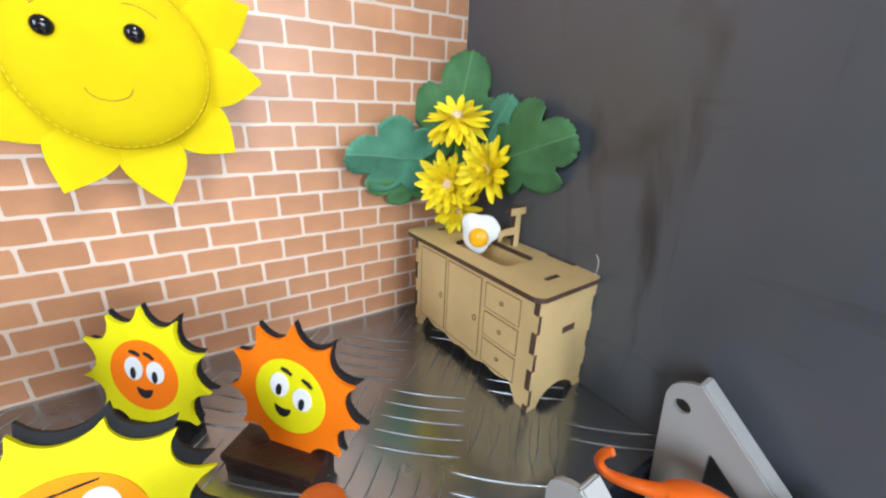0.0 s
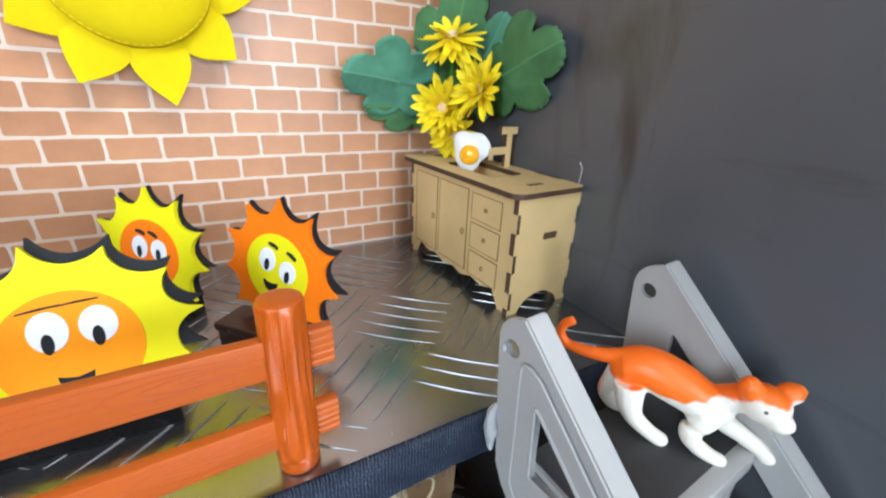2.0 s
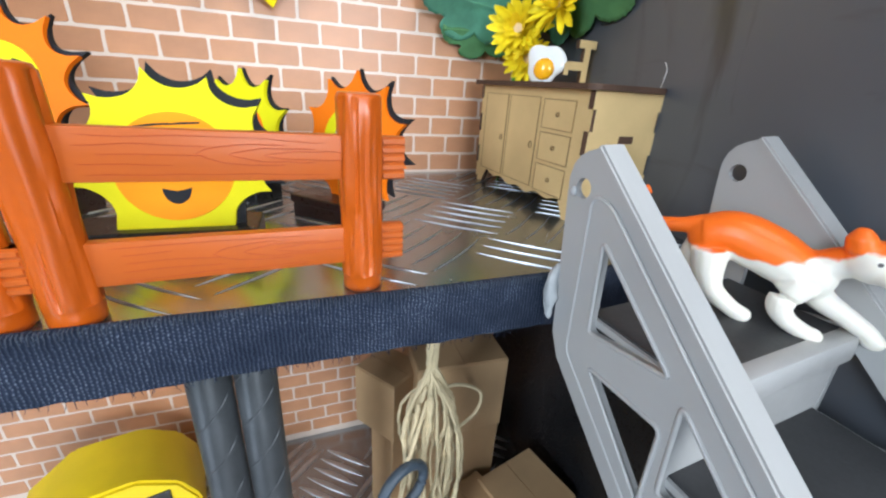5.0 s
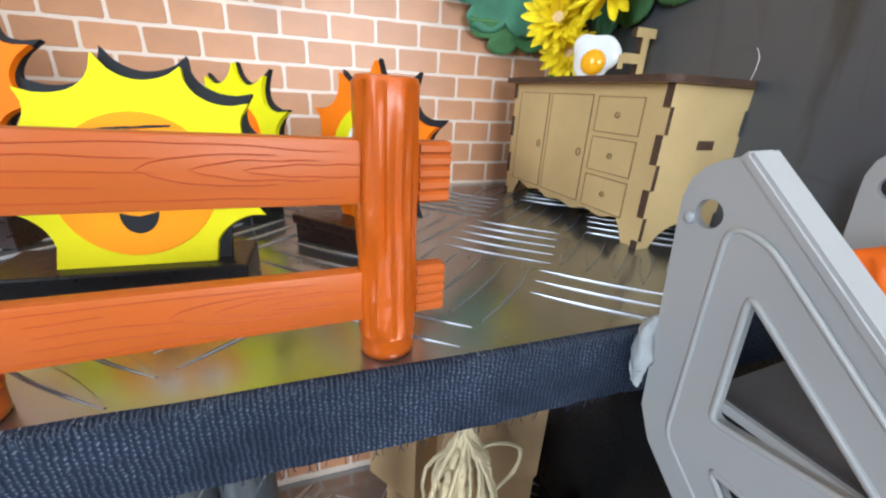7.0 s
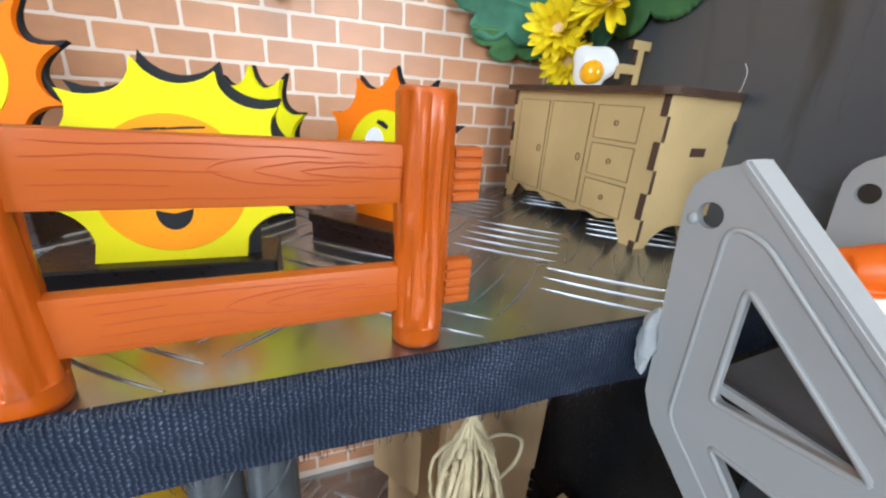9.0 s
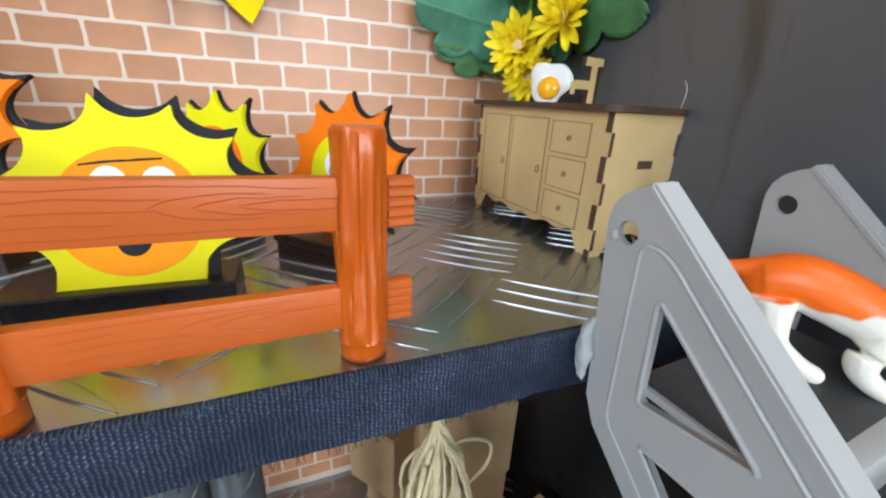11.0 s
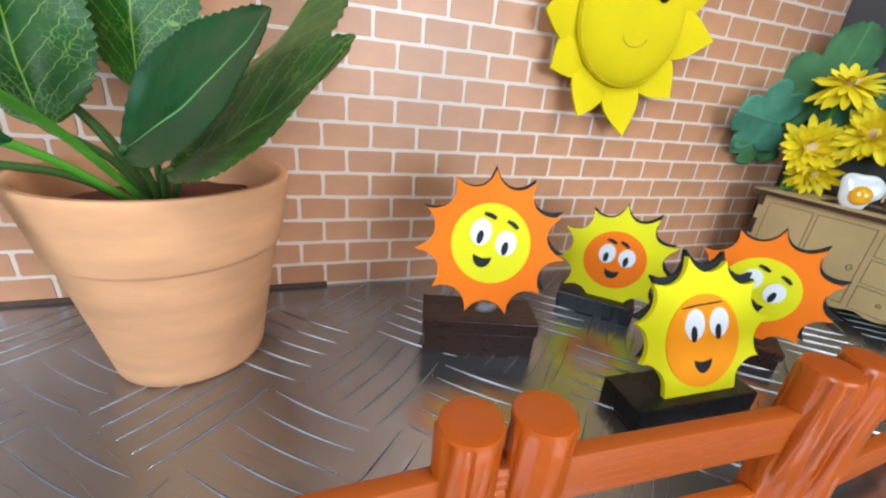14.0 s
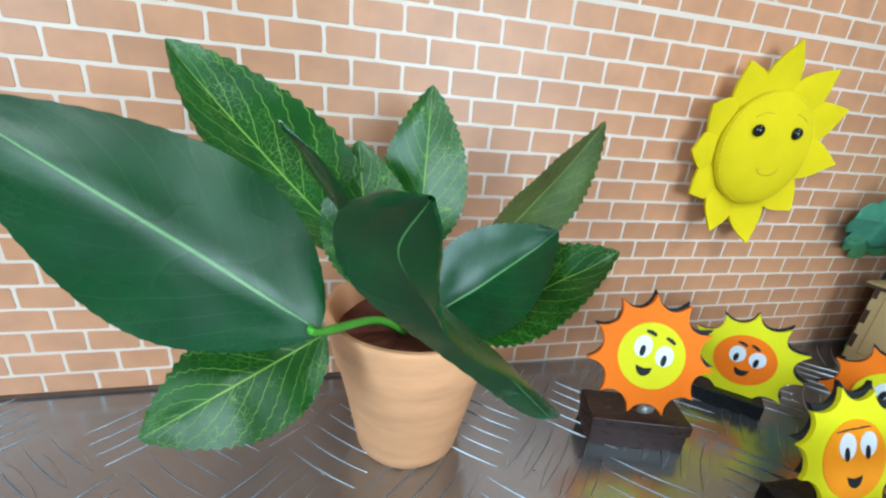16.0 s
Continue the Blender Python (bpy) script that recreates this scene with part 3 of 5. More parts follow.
for place, left, right, wide in (((-0.2492, -0.1925, 2.9), 1.01, 0.965, 1.0), ((-0.3495, -0.1870, -3.4), 0.99, 1.01, 1.035), ((-0.4480, -0.1860, 0.3), 0.99, 0.99, 1.02)):
    panel = fence_panel(left, right)
    panel.matrix_basis = pose(place[0], place[1], 0, 0, 0, place[2]) @ Matrix.Diagonal((wide, 1, 1, 1))

# ---- denim edging ----
bm = bmesh.new()
nx, nz = 180, 8
grid = []
for i in range(nx + 1):
    x = LEFT + (EAST - 0.0006 - LEFT) * i / nx
    fray = 0.0008 * noise.noise((x * 130, 0, 0)) + 0.0006 * noise.noise((x * 500, 3, 0))
    grid.append([bm.verts.new((x, SHELF_FRONT - 0.0016 - 0.0008 * noise.noise((x * 40, j * 0.4, 0)), 0.0022 - (0.0238 + fray) * j / nz)) for j in range(nz + 1)])
for a, b in zip(grid, grid[1:]):
    for j in range(nz):
        bm.faces.new([a[j], a[j + 1], b[j + 1], b[j]])
strip = part("fabric_strip", bm, DENIM, None)
mod = strip.modifiers.new("thickness", "SOLIDIFY")
mod.thickness, mod.offset = 0.0014, -1.0
tagged(strip, "dark blue denim-like fabric tape edging the shelf", "fabric strip")
rnd = random.Random(8)
THREAD = surface("pale_blue_thread", (0.055, 0.068, 0.092), 0.8, big=120, fine=1500, vary=0.35, bumps=0.3)
bm = bmesh.new()
for k in range(int((EAST - LEFT) / 0.00105)):
    x = LEFT + 0.0006 + 0.00105 * k + 0.0003 * rnd.random()
    y, low = SHELF_FRONT - 0.0031, 0.0006 - 0.0016 * rnd.random()
    tube(bm, [(x, y + 0.0016, 0.0024), (x + 0.0001, y, 0.0019), (x + 0.0004 * (rnd.random() - 0.5), y, low)], [0.00014, 0.00018, 0.00006], 4)
tagged(part("cut_edge", bm, THREAD, strip, "pale upright threads along the upper edge"), kind="stuff")
for z_edge, down in ((0.0022, 0.4), (-0.0216, 1.0)):
    bm = bmesh.new()
    for k in range(330):
        x = LEFT + 0.03 + (EAST - 0.035 - LEFT) * rnd.random()
        y, long_, lean = SHELF_FRONT - 0.0014 - 0.0012 * rnd.random(), 0.0008 + 0.0018 * rnd.random() * down, rnd.uniform(-0.8, 0.8)
        sign = -1 if down == 1.0 else 1
        tube(bm, [(x, y, z_edge - sign * 0.001), (x + lean * long_ * 0.4, y - 0.0002, z_edge + sign * long_ * 0.5), (x + lean * long_, y - 0.0005 * rnd.random(), z_edge + sign * long_)], [0.00012, 0.0001, 0.00004], 4)
    tagged(part("frayed_edge", bm, DENIM, strip, "short loose threads along the edge"), kind="stuff")

# ---- toy sink cabinet ----
# local axes: x along the front from its far end (0) to its near end (0.107), y into the cabinet, z up
CAB = pose(-0.0512, -0.0262, 0, 0, 0, -86.5) @ Matrix.Diagonal((1.04, 1.06, 1, 1))
CW, CD, CH, SHEET = 0.1130, 0.0445, 0.0705, 0.003


def scallop(w, h, foot):
    """The lower edge of the front board: feet and a wavy apron."""
    pts = [(0, 0), (foot, 0), (foot + 0.003, 0.006)]
    n = 24
    for k in range(n + 1):
        u = k / n
        pts.append((foot + 0.006 + (w - 2 * foot - 0.012) * u, 0.0085 + 0.0012 * math.cos(u * math.pi * 8) + 0.001 * math.cos(u * math.pi * 2)))
    pts += [(w - foot - 0.003, 0.006), (w - foot, 0), (w, 0), (w, h), (0, h)]
    return pts


def toothed(w, h, teeth, depth):
    """Side board: arched foot, finger joints along both upright edges."""
    pts = [(0, 0), (0.007, 0)]
    pts += [(0.007 + (w - 0.014) * k / 12, 0.0105 * math.sin(math.pi * k / 12) ** 0.6) for k in range(1, 12)]
    pts += [(w - 0.007, 0), (w, 0)]
    for k in range(teeth):
        z0, z1 = h * (k + 0.15) / teeth, h * (k + 0.62) / teeth
        pts += [(w, z0), (w - depth, z0), (w - depth, z1), (w, z1)]
    pts += [(w, h), (0, h)]
    for k in reversed(range(teeth)):
        z0, z1 = h * (k + 0.15) / teeth, h * (k + 0.62) / teeth
        pts += [(0, z1), (depth, z1), (depth, z0), (0, z0)]
    return pts


def engraved_box(bm, x0, x1, z0, z1, w=0.0005, depth=0.0003):
    for lo, hi in (((x0, z0), (x1, z0 + w)), ((x0, z1 - w), (x1, z1)), ((x0, z0), (x0 + w, z1)), ((x1 - w, z0), (x1, z1))):
        box(bm, (lo[0], -depth, lo[1]), (hi[0], 0.0004, hi[1]), CAB)
    return bm


cab = thing("toy_sink_cabinet", CAB.translation, "laser-cut wooden toy sink cabinet with burnt brown edges", "toy cabinet")
part("front_board", prism(bmesh.new(), scallop(CW, CH, 0.009), SHEET, CAB @ pose(0, SHEET, 0, 90, 0, 0), 1, 0), [WOOD, BURNT], cab)
part("back_board", prism(bmesh.new(), scallop(CW, CH, 0.009), SHEET, CAB @ pose(0, CD, 0, 90, 0, 0), 1, 0), [WOOD, BURNT], cab)
for nm, x in (("side_board", 0.0), ("side_board", CW - SHEET)):
    side = part(nm, prism(bmesh.new(), toothed(CD + 0.0016, CH, 3, 0.0022), SHEET + 0.0006, CAB @ pose(x, -0.0008, 0, 90, 0, 90), 1, 0), [WOOD, BURNT], cab, "wooden side board with finger joints")
    bm = bmesh.new()
    xs = -0.0006 if x == 0 else CW + 0.0002
    box(bm, (xs, CD * 0.44, 0.0445), (xs + 0.0006, CD * 0.66, 0.0485), CAB)
    part("tenon", bm, BURNT, side, "burnt brown tenon slot")
# table of doors and drawers: far end first
doors = [("door", 0.0075, 0.0360), ("door", 0.0385, 0.0705)]
for k, (nm, x0, x1) in enumerate(doors):
    d = part(nm, box(bmesh.new(), (x0, -0.0003, 0.0115), (x1, 0.0006, 0.0655), CAB), WOOD, cab, "plain engraved cabinet door")
    part("outline", engraved_box(bmesh.new(), x0, x1, 0.0115, 0.0655, 0.0004, 0.0005), ENGRAVED, d, "burnt engraved outline")
    kx = x1 - 0.0045
    part("knob", ring_prism(bmesh.new(), circle(0.0016, 14, kx, 0.037, 0.0022), circle(0.0011, 14, kx, 0.037, 0.0017), 0.0008, CAB @ pose(0, 0, 0, 90, 0, 0)), ENGRAVED, d, "engraved oval knob")
for k in range(3):
    z0 = 0.0110 + k * 0.0187
    d = part("drawer", box(bmesh.new(), (0.0740, -0.0003, z0), (0.1010, 0.0006, z0 + 0.0165), CAB), WOOD, cab, "plain engraved drawer front")
    part("outline", engraved_box(bmesh.new(), 0.0740, 0.1010, z0, z0 + 0.0165, 0.0004, 0.0005), ENGRAVED, d, "burnt engraved outline")
    part("knob", ring_prism(bmesh.new(), circle(0.0014, 14, 0.0875, z0 + 0.0083), circle(0.0008, 14, 0.0875, z0 + 0.0083), 0.0009, CAB @ pose(0, 0, 0, 90, 0, 0)), ENGRAVED, d, "engraved round knob")


def rounded(x0, x1, y0, y1, r, n):
    """A rectangle with round corners, 4n points, counter-clockwise from the lower right corner."""
    pts = []
    for cx, cy, a0 in ((x1 - r, y0 + r, -90), (x1 - r, y1 - r, 0), (x0 + r, y1 - r, 90), (x0 + r, y0 + r, 180)):
        pts += [(cx + r * math.cos(radians(a0 + 90 * k / (n - 1))), cy + r * math.sin(radians(a0 + 90 * k / (n - 1)))) for k in range(n)]
    return pts


TOPZ = CH + 0.0002
top = part("worktop", ring_prism(bmesh.new(), rounded(-0.007, 0.1165, -0.005, CD + 0.001, 0.006, 7), rounded(0.030, 0.0790, 0.0085, 0.0335, 0.005, 7), SHEET, CAB @ pose(0, 0, TOPZ), 1, 0), [WOOD, BURNT], cab, "wooden worktop with burnt edge and a sink opening")
for x0, x1, y0, y1 in ((0.1005, 0.1035, 0.015, 0.025), (0.0035, 0.0065, 0.015, 0.025), (0.012, 0.024, CD - 0.0012, CD + 0.0012), (0.078, 0.098, CD - 0.0012, CD + 0.0012)):
    part("tenon", box(bmesh.new(), (x0, y0, TOPZ + SHEET - 0.001), (x1, y1, TOPZ + SHEET + 0.0002), CAB), BURNT, top, "burnt brown tenon slot")
bm = bmesh.new()
ring_prism(bm, rounded(0.0285, 0.0805, 0.007, 0.0350, 0.005, 7), rounded(0.030, 0.0790, 0.0085, 0.0335, 0.005, 7), 0.012, CAB @ pose(0, 0, TOPZ - 0.0125))
box(bm, (0.029, 0.0075, TOPZ - 0.0135), (0.0800, 0.0345, TOPZ - 0.0124), CAB)
part("sink", bm, WOOD, cab, "shallow wooden sink tray")
tap = [(0, 0), (0.0045, 0), (0.0045, 0.0215), (0.0085, 0.0215), (0.0085, 0.0262), (-0.0045, 0.0262), (-0.0045, 0.0215), (0, 0.0215), (0, 0.0135), (-0.0105, 0.0135), (-0.0135, 0.0120), (-0.0135, 0.0055), (-0.0100, 0.0055), (-0.0100, 0.0085), (0, 0.0085)]
part("faucet", prism(bmesh.new(), tap, SHEET, CAB @ pose(0.0535, 0.0365, TOPZ + SHEET, 90, 0, 90), 1, 0), [WOOD, BURNT], cab, "flat wooden faucet with burnt edges")

# ---- egg charm ----
egg = thing("fried_egg_charm", (-0.0305, -0.0735, 0.0725), "glossy fried egg charm leaning in the toy sink", "egg charm")
EGG = pose(-0.0310, -0.0735, 0.0845, 82, 14, -46)
bm = bmesh.new()
ball(bm, (0, 0, 0), (0.0122, 0.0130, 0.0040), None, 40)
for v in bm.verts:
    a = math.atan2(v.co.y, v.co.x)
    k = 1 + 0.13 * math.sin(3 * a - 0.2) + 0.05 * math.sin(5 * a + 1)
    v.co = EGG @ Vector((v.co.x * k, v.co.y * k, v.co.z))
part("egg_white", bm, EGG_WHITE, egg, soft=80)
bm = bmesh.new()
ball(bm, EGG @ Vector((0.0008, -0.0030, 0.0030)), (0.0066, 0.0067, 0.0042), EGG.to_3x3().to_4x4(), 28)
part("yolk", bm, EGG_YOLK, egg, "glossy orange-yellow yolk", 80)

bm = bmesh.new()
tube(bm, curve_points([(0.000, -0.1405, 0.0740), (-0.0015, -0.1425, 0.0785), (0.0005, -0.1410, 0.0830), (-0.0010, -0.1400, 0.0865)]), 0.00016, 5)
tagged(part("loose_thread", bm, WHITE_FOAM, None), "thin pale loose thread on the cabinet corner", "thread")

# ---- artificial flowers ----


def petal_data(length, width, curl):
    bm = bmesh.new()
    rows, n = [], 6
    for i in range(n + 1):
        u = i / n
        w = 0.5 * width * (0.35 + 0.65 * math.sin(math.pi * min(1, u * 0.92 + 0.06)) ** 0.7) * (1 if u < 0.97 else 0.4)
        z = curl * u * u
        rows.append([bm.verts.new((length * u, s * w, z + 0.35 * w * abs(s))) for s in (-1, -0.45, 0.0, 0.45, 1)])
    for a, b in zip(rows, rows[1:]):
        for k in range(4):
            bm.faces.new([a[k], b[k], b[k + 1], a[k + 1]])
    me = bpy.data.meshes.new("petal")
    bm.normal_update()
    bm.to_mesh(me)
    bm.free()
    me.materials.append(PETAL)
    me.polygons.foreach_set("use_smooth", [True] * len(me.polygons))
    return me


PETALS = [petal_data(0.0202, 0.0061, 0.003), petal_data(0.0182, 0.0058, 0.005), petal_data(0.0126, 0.0052, 0.004)]
BUNCH_AT = (-0.024, -0.0125, 0.0)
bunch = thing("artificial_flowers", BUNCH_AT, "artificial yellow daisies with green cloth leaves beside the cabinet", "flowers")


def flower_head(at, facing, size, seed, droop=0.0):
    rnd = random.Random(seed)
    up = Vector(facing).normalized()
    m = Matrix.Translation(at) @ up.to_track_quat("Z", "Y").to_matrix().to_4x4()
    bm = bmesh.new()
    ball(bm, (0, 0, 0.0012), (0.0042 * size, 0.0042 * size, 0.0024), None, 18)
    for v in bm.verts:
        v.co += 0.0006 * noise.noise_vector(v.co * 700)
        v.co = m @ v.co
    head = part("flower_head", bm, FLOWER_CORE, bunch, "cream-centred yellow daisy head", 60)
    for layer, (count, tilt, z) in enumerate(((20, 2, -0.001), (16, 24, 0.0), (11, 48, 0.0012))):
        for k in range(count):
            a = 360 * (k + 0.4 * layer + 0.5 * (rnd.random() - 0.5)) / count
            ob = new("petal", PETALS[layer])
            ob.parent = head
            s = size * (0.80 + 0.32 * rnd.random())
            ob.matrix_basis = m @ pose(0, 0, z, 0, 0, a) @ pose(0.0025, 0, 0, 34 * (rnd.random() - 0.5), -(tilt - droop + 26 * (rnd.random() - 0.5)), 0) @ Matrix.Diagonal((s, s, s, 1))
    return head


flower_head((-0.0305, -0.0410, 0.1535), (-0.30, -0.26, 0.90), 1.05, 1, 42.0)
flower_head((-0.0320, -0.0345, 0.1085), (-0.62, -0.72, 0.15), 0.98, 2)
flower_head((-0.0200, -0.0620, 0.1215), (-0.85, -0.15, 0.30), 0.98, 3)
flower_head((-0.0240, -0.0385, 0.0905), (-0.55, -0.70, -0.25), 0.85, 4)
for a, b, c in (((-0.030, -0.039, 0.153), (-0.024, -0.032, 0.12), (-0.024, -0.020, 0.05)), ((-0.031, -0.033, 0.107), (-0.025, -0.024, 0.09), (-0.024, -0.017, 0.04)),
                ((-0.018, -0.061, 0.120), (-0.020, -0.038, 0.10), (-0.024, -0.018, 0.04)), ((-0.023, -0.037, 0.090), (-0.023, -0.026, 0.075), (-0.024, -0.016, 0.03))):
    bm = bmesh.new()
    tube(bm, curve_points([a, b, c, BUNCH_AT]), 0.0013, 8)
    part("stem", bm, STEM_GREEN, bunch, "green plastic stem", 60)


def lobed_leaf(base, tip, side, width, cup, seed):
    """A broad cloth leaf: three or more lobes with a finely toothed rim, folded a little along the middle."""
    base, tip = Vector(base), Vector(tip)
    ax = tip - base
    length = ax.length
    ax.normalize()
    sd = Vector(side)
    sd = (sd - ax * sd.dot(ax)).normalized()
    nm = ax.cross(sd)
    bm = bmesh.new()
    uvl = bm.loops.layers.uv.new("UVMap")
    n, rings = 232, 8
    rnd = random.Random(seed)
    ph = rnd.random() * 6
    coords2, allv = {}, []

    def rim(a):
        lobes = 0.70 + 0.20 * math.cos(a) ** 2 + 0.36 * abs(math.cos(2.5 * a)) ** 0.6 - 0.08 - 0.30 * math.exp(-((abs(a) - math.pi) / 0.33) ** 2) - 0.13 * math.exp(-((abs(a) - 0.72) / 0.07) ** 2)
        return lobes * (1 + 0.014 * math.sin(58 * a + ph) + 0.008 * math.sin(37 * a)) * (1 + 0.05 * math.sin(3 * a + ph))
    for r in range(rings + 1):
        ring = []
        for k in range(n):
            a = -math.pi + 2 * math.pi * k / n
            q = r / rings * rim(a)
            u, v = 0.42 + 0.52 * q * math.cos(a), 0.5 * q * math.sin(a)
            lift = cup * (q * q) * 0.6 + 0.05 * length * abs(v) * 2 + 0.0022 * noise.noise((u * 3 + seed, v * 3, 0)) + 0.0007 * abs(math.sin(9 * math.atan2(v, u + 0.1)))
            p = base + ax * (u * length) + sd * (v * width * 1.15) + nm * lift
            vert = bm.verts.new(p)
            coords2[vert] = (u, 0.5 + v)
            ring.append(vert)
        allv.append(ring)
    for a, b in zip(allv[0:], allv[1:]):
        for k in range(n):
            f = bm.faces.new([a[k], a[(k + 1) % n], b[(k + 1) % n], b[k]])
            for loop in f.loops:
                loop[uvl].uv = coords2[loop.vert]
    bmesh.ops.remove_doubles(bm, verts=allv[0], dist=1e-6)
    return bm


def cloth_leaf(mat, *args):
    ob = part("leaf", lobed_leaf(*args), mat, bunch, "green cloth leaf with toothed edge", 60)
    m = ob.modifiers.new("thickness", "SOLIDIFY")
    m.thickness = 0.0004
    return ob


cloth_leaf(CLOTH_LEAF, (-0.032, -0.012, 0.121), (-0.096, -0.014, 0.130), (0.05, -0.25, 1), 0.050, -0.006, 11)
cloth_leaf(CLOTH_LEAF_DARK, (-0.028, -0.008, 0.108), (-0.078, -0.006, 0.107), (0.05, -0.1, 1), 0.036, -0.004, 12)
cloth_leaf(CLOTH_LEAF_DARK, (-0.021, -0.018, 0.118), (-0.014, -0.030, 0.190), (1, -0.75, 0), 0.064, 0.006, 13)
cloth_leaf(CLOTH_LEAF, (-0.010, -0.030, 0.112), (-0.006, -0.060, 0.165), (0.3, -1, -0.4), 0.045, 0.003, 14)
cloth_leaf(CLOTH_LEAF_DARK, (-0.008, -0.052, 0.124), (-0.009, -0.117, 0.148), (0.10, -0.25, -1), 0.052, 0.004, 15)

# ---- plush sun on the wall ----
PLUSH = (-0.2045, -0.0125, 0.1735)
plush = thing("plush_sun", (PLUSH[0], 0, PLUSH[2]), "yellow felt plush sun with bead eyes hung on the brick wall", "plush sun")
bm = bmesh.new()
RAD, THICK = 0.0385, 0.0105
ball(bm, (0, 0, 0), (RAD, RAD, THICK), None, 64)
for v in bm.verts:
    v.co.z *= 1 + 0.03 * noise.noise(v.co * 60)
    if v.co.z < 0:
        v.co.z *= 0.4
PM = pose(*PLUSH, 90, 0, 0)
for v in bm.verts:
    v.co = PM @ v.co
body = part("cushion", bm, FELT, plush, "stuffed round felt face", 80)
rnd = random.Random(9)
for k, (deg, r) in enumerate(zip((92, 56, 27, -5, -43, -81, -117, -148, -177, 156, 123), (0.068, 0.066, 0.068, 0.062, 0.061, 0.068, 0.064, 0.060, 0.062, 0.062, 0.063))):
    bm = bmesh.new()
    n, m_, a = 12, 6, radians(deg)
    bend, layers = 0.004 + 0.006 * (rnd.random() - 0.25), []
    for back in (0, 1):
        g = []
        for i in range(n + 1):
            u = i / n
            w = 0.0142 * (math.sin(math.pi * (0.22 + 0.78 * u)) ** 1.05 if u < 1 else 0.0) + 0.0003
            row = []
            for j in range(m_ + 1):
                v = -1 + 2 * j / m_
                q = (0.030 + (r - 0.030) * u, v * w)
                z = -0.0015 - 0.0016 * back + bend * u * u - 0.0022 * v * v * (1 - u)
                row.append(bm.verts.new(PM @ Vector((q[0] * math.cos(a) - q[1] * math.sin(a), q[0] * math.sin(a) + q[1] * math.cos(a), z))))
            g.append(row)
        layers.append(g)
    front, rear = layers
    for i in range(n):
        for j in range(m_):
            bm.faces.new([front[i][j], front[i + 1][j], front[i + 1][j + 1], front[i][j + 1]])
            bm.faces.new([rear[i][j], rear[i][j + 1], rear[i + 1][j + 1], rear[i + 1][j]])
        bm.faces.new([front[i][0], rear[i][0], rear[i + 1][0], front[i + 1][0]])
        bm.faces.new([front[i][m_], front[i + 1][m_], rear[i + 1][m_], rear[i][m_]])
    bm.faces.new([front[n][j] for j in range(m_ + 1)] + [rear[n][j] for j in reversed(range(m_ + 1))])
    part("ray", bm, FELT, plush, "pointed felt ray", 50)


def on_cushion(x, y, out=0.0):
    """A point on the front of the plush face, given across and up from its middle."""
    q = max(0.0, 1 - (x * x + y * y) / RAD ** 2)
    return PM @ Vector((x, y, THICK * math.sqrt(q) + out))


for ex in (-0.0200, 0.0105):
    bm = bmesh.new()
    ball(bm, on_cushion(ex, 0.0125, 0.0006), (0.0040, 0.0030, 0.0040), None, 24)
    part("eye", bm, BEAD, plush, "shiny black bead eye", 80)
bm = bmesh.new()
tube(bm, [on_cushion(-0.0030 + 0.0085 * math.cos(t), -0.0105 + 0.0055 * math.sin(t), 0.0001) for t in np.linspace(math.pi * 1.02, math.pi * 1.98, 15)], 0.00024, 6)
part("smile", bm, BROWN_THREAD, plush, "thin stitched smile")
for ex, t0 in ((-0.0165, 0.25), (0.0140, -0.35)):
    bm = bmesh.new()
    tube(bm, [on_cushion(ex + 0.006 * s, 0.0235 + t0 * 0.006 * s - 0.0016 * s * s, 0.0001) for s in np.linspace(-1, 1, 9)], 0.00022, 6)
    part("eyebrow", bm, BROWN_THREAD, plush, "thin stitched eyebrow")
bm = bmesh.new()
for k in range(64):
    a0, a1 = 2 * math.pi * k / 64, 2 * math.pi * (k + 0.6) / 64
    tube(bm, [on_cushion(0.972 * RAD * math.cos(a), 0.972 * RAD * math.sin(a), 0.0004) for a in (a0, (a0 + a1) / 2, a1)], 0.00028, 5)
part("stitching", bm, STITCH, plush, "row of yellow stitches round the face")
bm = bmesh.new()
tube(bm, [(PLUSH[0], 0.0, PLUSH[2] + 0.012), (PLUSH[0], -0.0095, PLUSH[2] + 0.012)], 0.006, 12)
part("pad", bm, FELT, plush, "felt pad behind")

# ---- toy steps ----
# local axes: x across the steps, y towards the back of the shelf, z up
STEPS = pose(-0.0962, -0.2103, 0.0068, 0, -2.4, 2.8) @ Matrix.Diagonal((1, 0.87, 0.87, 1))
RISE, RUN, WIDE, N_STEP = 0.0385, 0.042, 0.079, 8
steps = thing("toy_steps", (-0.06, -0.45, LOW), "silver-grey plastic toy steps leaning on the shelf edge", "toy steps")
SLOPE = Vector((-0.085, -0.078)).normalized()


def bar2(a, b, w):
    """A flat bar between two points, w wide."""
    a, b = Vector(a), Vector(b)
    d = (b - a).normalized() * 0.5 * w
    p = Vector((-d.y, d.x))
    return [a + p - d * 0.2, a - p - d * 0.2, b - p + d * 0.2, b + p + d * 0.2]


def rounded_polygon(pts, r, n=5):
    """The corners of a polygon rounded off by curves that begin r from each corner."""
    out = []
    for i, c in enumerate(pts):
        c, p, q = Vector(c), Vector(pts[i - 1]), Vector(pts[(i + 1) % len(pts)])
        a, b = c + (p - c).normalized() * r, c + (q - c).normalized() * r
        out += [tuple((1 - t) ** 2 * a + 2 * t * (1 - t) * c + t * t * b) for t in (k / n for k in range(n + 1))]
    return out


